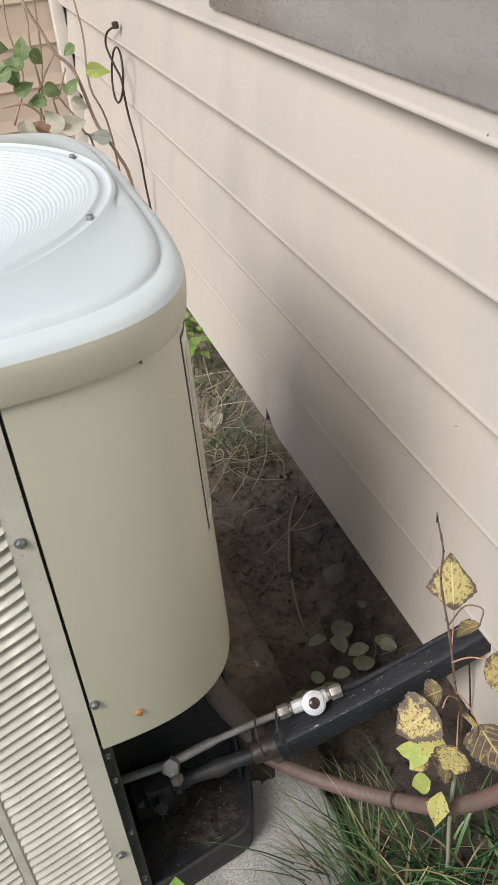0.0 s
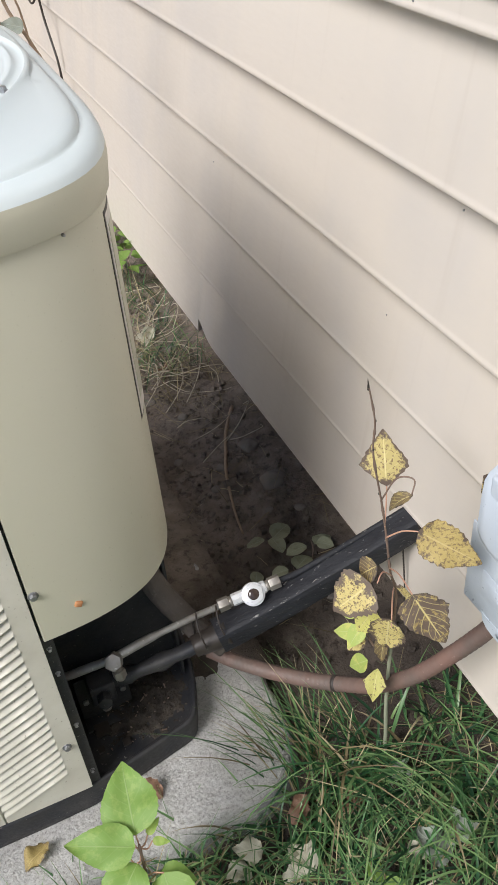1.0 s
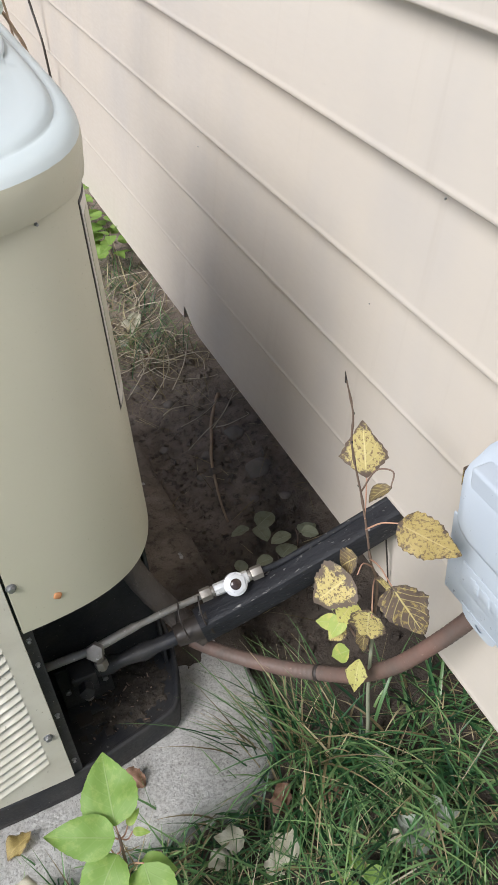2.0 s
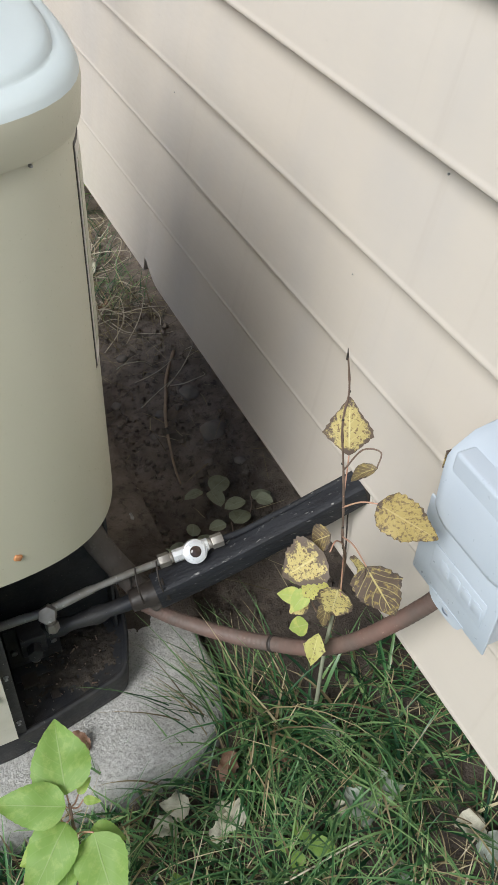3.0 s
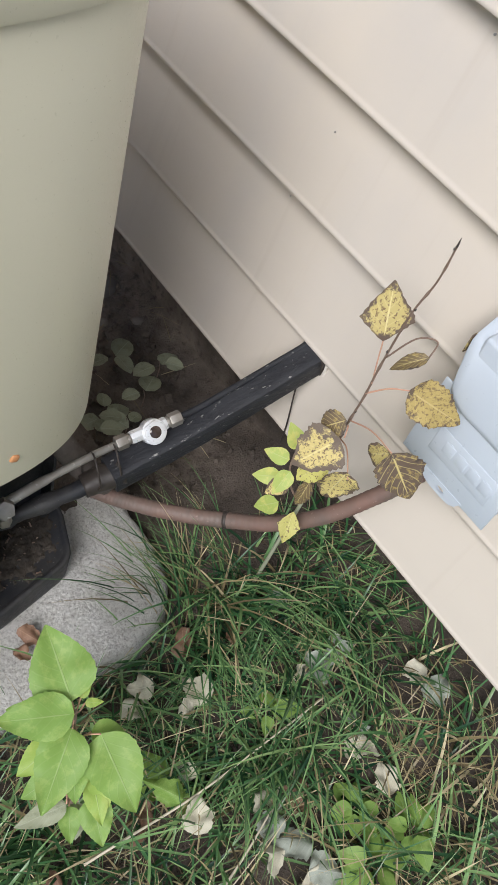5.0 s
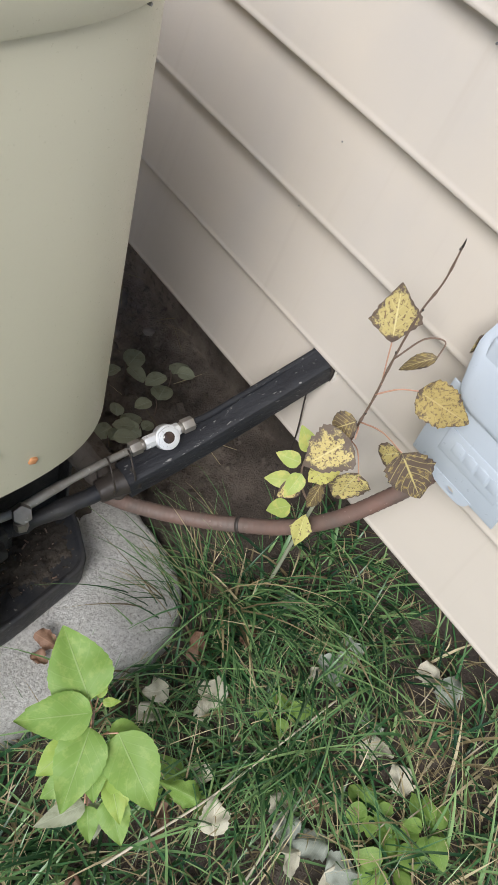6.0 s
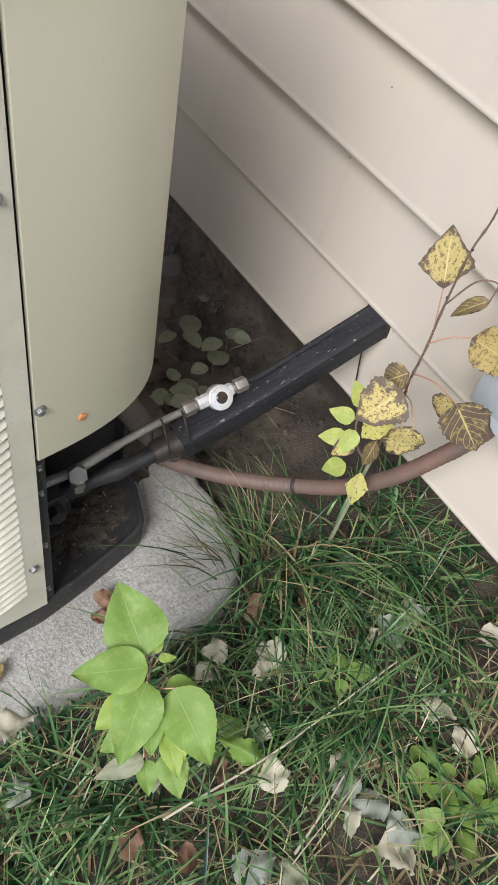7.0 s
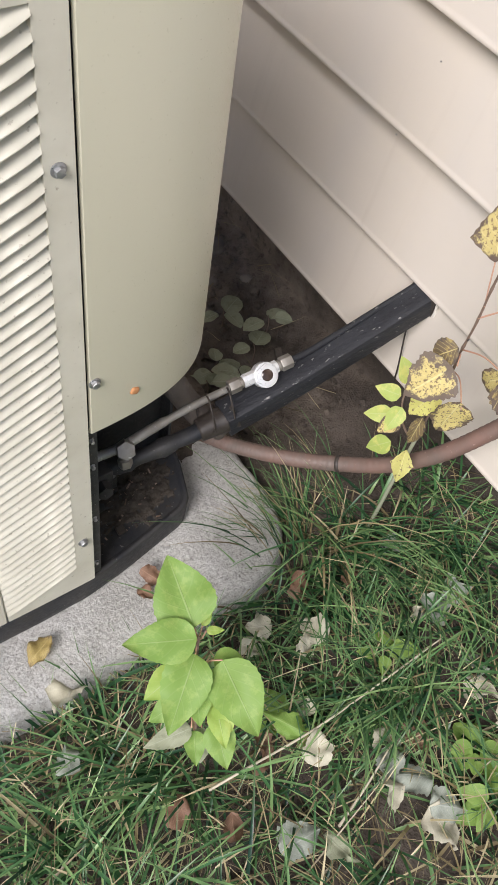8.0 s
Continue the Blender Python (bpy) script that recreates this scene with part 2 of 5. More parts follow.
M["yellow_leaf"] = leaf_mat("blotched_yellow_leaf", (0.76, 0.65, 0.26), (0.24, 0.165, 0.085), (0.82, 0.74, 0.38), (0.15, 0.11, 0.085), 0.72, (0.545, 0.60), 230, 0.6)
M["rimmed_leaf"] = leaf_mat("brown_rimmed_yellow_leaf", (0.74, 0.62, 0.25), (0.20, 0.14, 0.08), (0.80, 0.70, 0.34), (0.17, 0.13, 0.10), 0.60, (0.53, 0.59), 210, 0.6)
M["brown_leaf"] = leaf_mat("browned_yellow_leaf", (0.13, 0.095, 0.07), (0.34, 0.26, 0.10), (0.66, 0.56, 0.24), (0.09, 0.07, 0.06), 0.85, (0.52, 0.62), 120, 0.6, 0.2, 0.05, 0.8)
M["gold_leaf"] = leaf_mat("spotted_gold_leaf", (0.54, 0.42, 0.15), (0.25, 0.18, 0.085), (0.62, 0.50, 0.22), (0.13, 0.095, 0.07), 0.84, (0.52, 0.60), 200, 0.6)
M["hanging_leaf"] = leaf_mat("spotted_lemon_leaf", (0.66, 0.64, 0.20), (0.20, 0.15, 0.07), (0.72, 0.68, 0.30), (0.22, 0.16, 0.09), 1.0, (0.56, 0.62), 170, 0.6)
M["pale_leaf"] = leaf_mat("pale_fallen_leaf", (0.58, 0.55, 0.43), (0.48, 0.455, 0.35), (0.66, 0.64, 0.53), (0.40, 0.34, 0.24), 1.25, rough=0.65, through_light=0.15)
M["grey_leaf"] = leaf_mat("grey_green_fallen_leaf", (0.33, 0.36, 0.30), (0.26, 0.29, 0.25), (0.44, 0.47, 0.42), None, rough=0.65, through_light=0.15)
M["rust_leaf"] = leaf_mat("rust_brown_fallen_leaf", (0.24, 0.135, 0.085), (0.16, 0.095, 0.065), (0.33, 0.21, 0.14), (0.5, 0.34, 0.2), 1.2, rough=0.6, through_light=0.15)
M["vine_leaf"] = leaf_mat("dull_green_vine_leaf", (0.15, 0.235, 0.085), (0.27, 0.31, 0.14), (0.30, 0.38, 0.18), None, rough=0.5, through_light=0.3, side_w=0.15)
M["weed_leaf"] = leaf_mat("dusty_weed_leaf", (0.37, 0.39, 0.27), (0.29, 0.31, 0.205), (0.45, 0.48, 0.35), (0.34, 0.28, 0.2), 1.2, rough=0.6)


def glass():
    m, n, l, b = mat("window_glass")
    b.inputs["Transmission Weight"].default_value = 1.0
    b.inputs["Roughness"].default_value = 0.02
    b.inputs["Base Color"].default_value = (0.9, 0.93, 0.92, 1)
    return m


M["glass"] = glass()

# ---- building helpers ----
BASE = {}


def thing(name, at, label, category, group="", kind=""):
    e = new(name)
    e.empty_display_size = 0.05
    e.location = at
    BASE[e.name] = Vector(at)
    return tagged(e, label, category, group, kind)


def part(name, bm, material, parent=None, label="", smooth=True):
    """Links a bmesh, built in world places, as one mesh object under a thing or a part."""
    me = bpy.data.meshes.new(name)
    bm.normal_update()
    bm.to_mesh(me)
    bm.free()
    if smooth:
        me.polygons.foreach_set("use_smooth", [True] * len(me.polygons))
    me.materials.append(material)
    ob = new(name, me)
    BASE[ob.name] = Vector((0, 0, 0))
    if parent:
        ob.parent = parent
        ob.matrix_parent_inverse = Matrix.Translation(-BASE[parent.name])
    if label:
        tagged(ob, label)
    return ob


def solo(name, bm, material, label, category, group="", kind="", smooth=True):
    return tagged(part(name, bm, material, None, "", smooth), label, category, group, kind)


def sharp(ob, angle=35):
    ob.data.set_sharp_from_angle(angle=radians(angle))
    return ob


def box(bm, lo, hi, bevel=0.0, segs=2):
    """An axis-aligned block with rounded edges."""
    c = [(a + b) / 2 for a, b in zip(lo, hi)]
    got = bmesh.ops.create_cube(bm, size=1, matrix=Matrix.Translation(c) @ Matrix.Diagonal((*[b - a for a, b in zip(lo, hi)], 1)))
    if bevel:
        edges = list({e for v in got["verts"] for e in v.link_edges})
        bmesh.ops.bevel(bm, geom=edges, offset=bevel, segments=segs, affect="EDGES", profile=0.5)
    return bm


def smooth_path(points, steps=8):
    """A Catmull-Rom line through the points."""
    p = [Vector(q) for q in points]
    p = [2 * p[0] - p[1]] + p + [2 * p[-1] - p[-2]]
    out = []
    for i in range(1, len(p) - 2):
        a, b, c, d = p[i - 1:i + 3]
        for k in range(steps):
            t = k / steps
            out.append(0.5 * (2 * b + (c - a) * t + (2 * a - 5 * b + 4 * c - d) * t * t + (3 * b - a - 3 * c + d) * t ** 3))
    return out + [p[-2]]


def tube(bm, line, radius, sides=12, squareness=2.0, caps=True, wobble=0.0):
    """Sweeps a round (or squarish) section along a line; radius is a number or a function of the share of the way."""
    line = [Vector(q) for q in line]
    rings, up = [], Vector((0, 0, 1))
    for i, q in enumerate(line):
        d = (line[min(i + 1, len(line) - 1)] - line[max(i - 1, 0)]).normalized()
        if abs(d.dot(up)) > 0.98:
            up = Vector((1, 0, 0))
        s = d.cross(up).normalized()
        u = s.cross(d).normalized()
        up = u
        r = radius(i / (len(line) - 1)) if callable(radius) else radius
        ring = []
        for k in range(sides):
            a = 2 * math.pi * k / sides
            ca, sa = math.cos(a), math.sin(a)
            f = (abs(ca) ** squareness + abs(sa) ** squareness) ** (-1 / squareness)
            f *= 1 + wobble * noise.noise(q * 35 + Vector((ca, sa, 0)))
            ring.append(bm.verts.new(q + (s * ca + u * sa) * r * f))
        rings.append(ring)
    for a, b in zip(rings, rings[1:]):
        for k in range(sides):
            bm.faces.new((a[k], a[(k + 1) % sides], b[(k + 1) % sides], b[k]))
    if caps:
        bm.faces.new(rings[0][::-1])
        bm.faces.new(rings[-1])
    return bm


def disc(bm, at, axis, radius, height, sides=16, bevel=0.0):
    """A short round or hexagonal piece that stands on the place, along the axis."""
    q = Vector(axis).normalized().to_track_quat("Z", "Y").to_matrix().to_4x4()
    m = Matrix.Translation(Vector(at) + Vector(axis).normalized() * height / 2) @ q
    got = bmesh.ops.create_cone(bm, cap_ends=True, segments=sides, radius1=radius, radius2=radius, depth=height, matrix=m)
    if bevel:
        edges = [e for e in {e for v in got["verts"] for e in v.link_edges} if any(len(f.verts) > 4 for f in e.link_faces)]
        bmesh.ops.bevel(bm, geom=edges, offset=bevel, segments=2, affect="EDGES", profile=0.5)
    return bm


def screw(parent, at, axis, r=0.0055):
    b = bmesh.new()
    disc(b, at, axis, r * 1.45, 0.0015, 18, 0.0005)
    disc(b, Vector(at) + Vector(axis).normalized() * 0.001, axis, r, 0.0055, 6, 0.0008)
    return sharp(part("screw", b, M["screw"], parent, "grey hexagonal sheet-metal screw"))


# ---- the ground ----
def height(x, y):
    h = 0.018 * noise.noise(Vector((x * 1.9, y * 1.9, 3.0))) + 0.010 * noise.noise(Vector((x * 9, y * 9, 7.0)))
    pit = max(0.0, min(1.0, (x - 0.62) / 0.06)) * max(0.0, min(1.0, (y - 1.02) / 0.1))
    h += 0.135 * min(0.65, max(0.0, x - 0.36)) - 0.02 * pit
    if x > 0.2 and y > 0.9:
        h += 0.012 * noise.noise(Vector((x * 22, y * 22, 1.0))) + 0.006 * noise.noise(Vector((x * 60, y * 60, 4.0)))
    return h


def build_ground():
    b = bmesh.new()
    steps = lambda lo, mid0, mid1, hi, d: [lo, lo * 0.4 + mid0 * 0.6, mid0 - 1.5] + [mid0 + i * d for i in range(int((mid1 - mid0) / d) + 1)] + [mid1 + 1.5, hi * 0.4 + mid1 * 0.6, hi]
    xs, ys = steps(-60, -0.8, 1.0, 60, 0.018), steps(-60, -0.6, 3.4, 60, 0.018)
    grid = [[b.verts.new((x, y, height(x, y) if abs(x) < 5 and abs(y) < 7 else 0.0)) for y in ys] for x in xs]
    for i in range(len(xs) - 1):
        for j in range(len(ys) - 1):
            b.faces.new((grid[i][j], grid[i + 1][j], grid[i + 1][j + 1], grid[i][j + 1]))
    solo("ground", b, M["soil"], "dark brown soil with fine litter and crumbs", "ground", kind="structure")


build_ground()

# ---- the house wall ----
WALL_X, LAP, FIRST = 0.900, 0.203, 0.250
Y0, Y1 = -3.2, 5.0
WIN = (-0.35, 2.235, 1.31, 2.28)


def plank_mesh(y0, y1, z0, high, lean=0.036, lip=0.036, drop=0.0, fine=0.12):
    """One siding course: a face that leans out to a rounded lip at its foot and a return under it."""
    prof = [(lip, 0.002), (0.0035, 0.0), (0.0012, 0.001), (0.0, 0.003), (0.0003, 0.0085), (0.0016, 0.0105), (0.0022, 0.016), (lean, high + 0.004), (lean + 0.01, high + 0.004)]
    b = bmesh.new()
    n = max(2, int((y1 - y0) / fine))
    rows = []
    for i in range(n + 1):
        y = y0 + (y1 - y0) * i / n
        w = 0.0016 * noise.noise(Vector((y * 1.3, z0 * 9, 0.5)))
        rows.append([b.verts.new((WALL_X + drop + d + w * (z / high), y, z0 + z + w * 0.6)) for d, z in prof])
    for p, q in zip(rows, rows[1:]):
        for k in range(len(prof) - 1):
            b.faces.new((p[k], q[k], q[k + 1], p[k + 1]))
    return b


def notched(b):
    """A torn corner in the foot of the lowest course."""
    for v in b.verts:
        k = min(1 - (v.co.y - 2.055) / 0.018, 1 - (2.055 - v.co.y) / 0.10)
        if k > 0 and v.co.z < 0.262:
            v.co.z += 0.055 * k ** 2
    return b


def build_wall():
    b = bmesh.new()
    w = WIN
    for lo, hi in (((0.944, Y0, 0.30), (1.08, w[0], 2.95)), ((0.944, w[1], 0.30), (1.08, Y1 + 0.2, 2.95)),
                   ((0.944, w[0], 0.30), (1.08, w[1], w[2])), ((0.944, w[0], w[3]), (1.08, w[1], 2.95))):
        box(b, lo, hi)
    wall = solo("wall_east", b, M["siding"], "cream lapped siding wall of a house", "wall", kind="structure", smooth=False)
    for k in range(13):
        z = FIRST + LAP * k - (0.010 if k == 1 else 0.004 if k == 3 else 0.0)
        if k == 0:
            part("siding_plank", notched(plank_mesh(Y0, Y1, 0.242, LAP + 0.008, 0.037, 0.036, -0.013, 0.015)), M["siding"], wall)
        elif 6 <= k <= 9:
            part("siding_plank", plank_mesh(w[1] + 0.03, Y1, z, LAP), M["siding"], wall)
            part("siding_plank", plank_mesh(Y0, w[0] - 0.03, z, LAP), M["siding"], wall)
        elif k == 5:
            part("siding_plank", plank_mesh(w[1] + 0.03, Y1, z, LAP), M["siding"], wall)
            part("siding_plank", plank_mesh(Y0, w[0] - 0.03, z, LAP), M["siding"], wall)
            part("siding_plank", plank_mesh(w[0] - 0.03, w[1] + 0.03, z, 0.05, 0.005), M["siding"], wall)
        else:
            part("siding_plank", plank_mesh(Y0, Y1, z, LAP + (0.010 if k == 1 else 0.004 if k == 3 else 0.0)), M["siding"], wall)
    for ob in wall.children:
        sharp(ob, 40)
    for y, z, r in ((1.12, 0.784, 0.0024), (1.168, 0.626, 0.0026), (0.950, 1.034, 0.0035), (1.055, 1.278, 0.0035), (1.9, 0.79, 0.0025), (0.62, 0.80, 0.0025), (0.70, 0.305, 0.002)):
        b = bmesh.new()
        k = (z - FIRST) % LAP
        r *= 0.5
        disc(b, (WALL_X + 0.0022 + 0.034 * max(0, k - 0.016) / 0.19 + 0.001, y, z), (-1, 0, 0), r, 0.003, 10, 0.0006)
        part("nail_head", b, M["screw"], wall, "small dark nail head")
    b = bmesh.new()
    box(b, (0.975, Y0, -0.5), (1.16, Y1 + 0.2, 0.299))
    solo("foundation_wall", b, M["soil"], "earth-stained foundation set back under the siding", "foundation", kind="structure", smooth=False)
    # the wing of the house that closes the gap behind
    b = bmesh.new()
    box(b, (-4.0, 5.03, 0.25), (0.9, 5.2, 2.95))
    wing = solo("wall_north", b, M["wing"], "lapped siding wall of the house wing, shade put into its tan colour", "wall", kind="structure", smooth=False)
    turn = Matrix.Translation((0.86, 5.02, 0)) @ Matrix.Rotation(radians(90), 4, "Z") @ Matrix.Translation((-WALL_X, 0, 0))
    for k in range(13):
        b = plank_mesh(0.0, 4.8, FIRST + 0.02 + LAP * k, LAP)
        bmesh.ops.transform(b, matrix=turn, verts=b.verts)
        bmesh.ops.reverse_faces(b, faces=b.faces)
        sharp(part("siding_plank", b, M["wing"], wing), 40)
    b = bmesh.new()
    box(b, (-4.0, 5.06, -0.5), (0.93, 5.2, 0.26))
    solo("foundation_wall", b, M["foundation"], "earth-stained foundation of the house wing", "foundation", kind="structure", smooth=False)
    b = bmesh.new()
    box(b, (0.855, 4.93, 0.2), (0.915, 5.01, 2.9), 0.006)
    solo("trim", b, M["trim"], "cracked cream corner board where two walls meet", "trim", kind="structure")
    for name, lo, hi in (("wall_south", (1.08, Y0, -0.3), (7.0, Y0 + 0.15, 2.95)), ("wall_far", (6.85, Y0 + 0.15, -0.3), (7.0, 5.05, 2.95)), ("wall_rear", (0.9, 5.2, -0.3), (7.0, 5.35, 2.95))):
        b = bmesh.new()
        box(b, lo, hi)
        solo(name, b, M["siding"], "cream wall of the house beyond the view", "wall", kind="structure", smooth=False)
    b = bmesh.new()
    ridge = [b.verts.new(v) for v in ((0.4, Y0 - 0.3, 3.05), (7.4, Y0 - 0.3, 3.05), (7.4, 5.5, 3.05), (0.4, 5.5, 3.05), (3.9, Y0 - 0.3, 4.6), (3.9, 5.5, 4.6))]
    for f in ((0, 4, 5, 3), (1, 2, 5, 4), (0, 1, 4), (2, 3, 5), (3, 2, 1, 0)):
        b.faces.new([ridge[k] for k in f])
    bmesh.ops.recalc_face_normals(b, faces=b.faces)
    solo("roof", b, M["foundation"], "plain brown roof of the house beyond the view", "roof", kind="structure", smooth=False)
    b = bmesh.new()
    box(b, (0.45, Y0, 2.95), (1.3, 5.4, 3.045), 0.01)
    solo("eaves", b, M["trim"], "cream soffit under the roof edge", "eaves", kind="structure")


build_wall()


def build_window():
    y0, y1, z0, z1 = WIN
    w = thing("window_1", (0.9, (y0 + y1) / 2, z0), "white-framed window with a grey mottled metal sill", "window", kind="structure")
    b = bmesh.new()
    box(b, (0.893, y0, z0), (0.96, y1, z0 + 0.165), 0.006, 3)
    part("window_sill", b, M["sill"], w, "grey metal sill with reflections painted as mottling")
    for lo, hi in (((0.885, y0, z0 + 0.167), (0.98, y0 + 0.07, z1)), ((0.885, y1 - 0.07, z0 + 0.167), (0.98, y1, z1)),
                   ((0.885, y0 + 0.072, z1 - 0.07), (0.98, y1 - 0.072, z1)), ((0.885, y0 + 0.072, z0 + 0.167), (0.98, y1 - 0.072, z0 + 0.225))):
        b = bmesh.new()
        box(b, lo, hi, 0.004)
        part("window_frame", b, M["trim"], w)
    b = bmesh.new()
    box(b, (0.925, y0 + 0.07, z0 + 0.225), (0.930, y1 - 0.07, z1 - 0.07))
    p = part("pane", b, M["glass"], w, "clear glass pane", False)
    p.visible_shadow = False
    # added backing: the room's darkness is put into its near-black colour
    b = bmesh.new()
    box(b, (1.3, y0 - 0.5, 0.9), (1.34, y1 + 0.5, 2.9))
    solo("room_wall", b, M["interior"], "near-black backing that stands for the unlit room behind the window", "wall", kind="structure", smooth=False)


build_window()

# ---- the concrete pad ----
def rounded_rect(x0, x1, y0, y1, r, n=8):
    pts = []
    for cx, cy, a0 in ((x1 - r, y0 + r, -90), (x1 - r, y1 - r, 0), (x0 + r, y1 - r, 90), (x0 + r, y0 + r, 180)):
        for i in range(n + 1):
            a = radians(a0 + 90 * i / n)
            pts.append((cx + r * math.cos(a), cy + r * math.sin(a)))
    return pts


def build_pad():
    b = bmesh.new()
    pts = []
    ring = rounded_rect(-0.50, 0.608, 0.792, 1.88, 0.135, 14)
    for p, q in zip(ring, ring[1:] + ring[:1]):
        n = max(1, int(math.dist(p, q) / 0.009))
        pts += [(p[0] + (q[0] - p[0]) * i / n, p[1] + (q[1] - p[1]) * i / n) for i in range(n)]
    loops = []
    for inset, z in ((-0.022, -0.15), (-0.010, 0.01), (-0.002, 0.062), (0.006, 0.077), (0.016, 0.083), (0.06, 0.0845), (0.2, 0.085)):
        loop = []
        for x, y in pts:
            d = Vector((0.08 - x, 1.3 - y)).normalized()
            w = 0.007 * noise.noise(Vector((x * 14, y * 14, 2))) + 0.004 * noise.noise(Vector((x * 40, y * 40, 5 + z * 20))) + 0.002 * noise.noise(Vector((x * 130, y * 130, z * 90)))
            loop.append(b.verts.new((x + d.x * (inset + w), y + d.y * (inset + w), z + w * 0.3)))
        loops.append(loop)
    for p, q in zip(loops, loops[1:]):
        for i in range(len(p)):
            b.faces.new((p[i], p[(i + 1) % len(p)], q[(i + 1) % len(p)], q[i]))
    b.faces.new(loops[-1])
    solo("concrete_pad", b, M["concrete"], "pitted grey concrete slab under the air conditioner", "slab")



def build_shade_dirt():
    # dirt sheet whose dark colour stands in for the shade on the slab
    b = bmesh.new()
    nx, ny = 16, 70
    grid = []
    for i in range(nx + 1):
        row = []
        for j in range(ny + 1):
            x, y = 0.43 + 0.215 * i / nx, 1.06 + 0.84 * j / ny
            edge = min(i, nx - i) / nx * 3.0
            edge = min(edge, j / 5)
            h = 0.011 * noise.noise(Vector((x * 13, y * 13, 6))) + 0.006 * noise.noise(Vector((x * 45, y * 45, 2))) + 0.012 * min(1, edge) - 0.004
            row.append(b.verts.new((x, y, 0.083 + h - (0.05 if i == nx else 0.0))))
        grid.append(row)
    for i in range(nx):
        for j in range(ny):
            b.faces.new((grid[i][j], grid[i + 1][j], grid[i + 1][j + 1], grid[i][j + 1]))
    solo("drifted_dirt", b, M["soil"], "dark dirt sheet standing in for shade on the rear of the slab", "dirt")


build_pad()
build_shade_dirt()

# ---- the outdoor air-conditioning unit ----
CX, CY, HALF, POW = 0.048, 1.344, 0.4385, 4.8
SEAM_X, SKIRT, CAP_Z, FOOT = 0.2315, 0.557, 1.147, 0.156
FAN = (0.083, 1.363)


def outline(deg, grow=0.0):
    """The unit's plan: a square with bulging sides and full corners; -90 is the side towards the lawn, 0 towards the house."""
    a = radians(deg)
    c, s = math.cos(a), math.sin(a)
    f = (abs(c) ** POW + abs(s) ** POW) ** (-1 / POW)
    return CX + (HALF + grow) * f * c, CY + (HALF + grow) * f * s


PAN_EDGE = ((0.12, 0.9052), (0.22, 0.9085), (0.30, 0.922), (0.424, 0.951), (0.437, 0.958), (0.447, 0.970), (0.471, 1.040))


def pan_outline(deg, grow=0.0):
    """The base pan's plan: as the unit's, but with a straight run to a tight corner under the valves."""
    x, y = outline(deg, grow)
    w = Vector((math.cos(radians(deg)), math.sin(radians(deg))))
    for (ax, ay), (bx, by) in zip(PAN_EDGE, PAN_EDGE[1:]):
        ex, ey, ox, oy = bx - ax, by - ay, ax - CX, ay - CY
        det = ex * w.y - ey * w.x
        k = (ox * ey - oy * ex) / -det
        u = (ox * w.y - oy * w.x) / -det
        if 0 <= u <= 1 and k > 0:
            return CX + (k + grow) * w.x, CY + (k + grow) * w.y
    return x, y


def front_y(x, grow=0.0):
    h = HALF + grow
    return CY - h * (1 - min(1, abs((x - CX) / h)) ** POW) ** (1 / POW)


def angle_at(x):
    """The angle on the lawn side at which the outline has this x."""
    lo, hi = -135.0, -45.0
    for _ in range(40):
        m = (lo + hi) / 2
        lo, hi = (m, hi) if outline(m)[0] < x else (lo, m)
    return lo


def shell(bm, a0, a1, z0, z1, grow=0.0, thick=0.0015, n=40, roll=0.004):
    """A sheet bent along the outline, with hemmed upper and lower edges."""
    prof = [(-thick - 0.008, z0 + 0.001), (-0.002, z0), (-0.0004, z0 + 0.0012), (0, z0 + roll), (0, z1 - roll), (-0.0004, z1 - 0.0012), (-0.002, z1), (-thick - 0.008, z1 - 0.001)]
    rows = []
    for i in range(n + 1):
        a = a0 + (a1 - a0) * i / n
        rows.append([bm.verts.new((*outline(a, grow + d), z)) for d, z in prof])
    for p, q in zip(rows, rows[1:]):
        for k in range(len(prof) - 1):
            bm.faces.new((p[k], q[k], q[k + 1], p[k + 1]))
    for row, rev in ((rows[0], True), (rows[-1], False)):
        inner = [bm.verts.new((v.co.x + (CX - v.co.x) * 0.010, v.co.y + (CY - v.co.y) * 0.010, v.co.z)) for v in row]
        for k in range(len(prof) - 1):
            f = (row[k], row[k + 1], inner[k + 1], inner[k])
            bm.faces.new(f[::-1] if rev else f)
    return bm


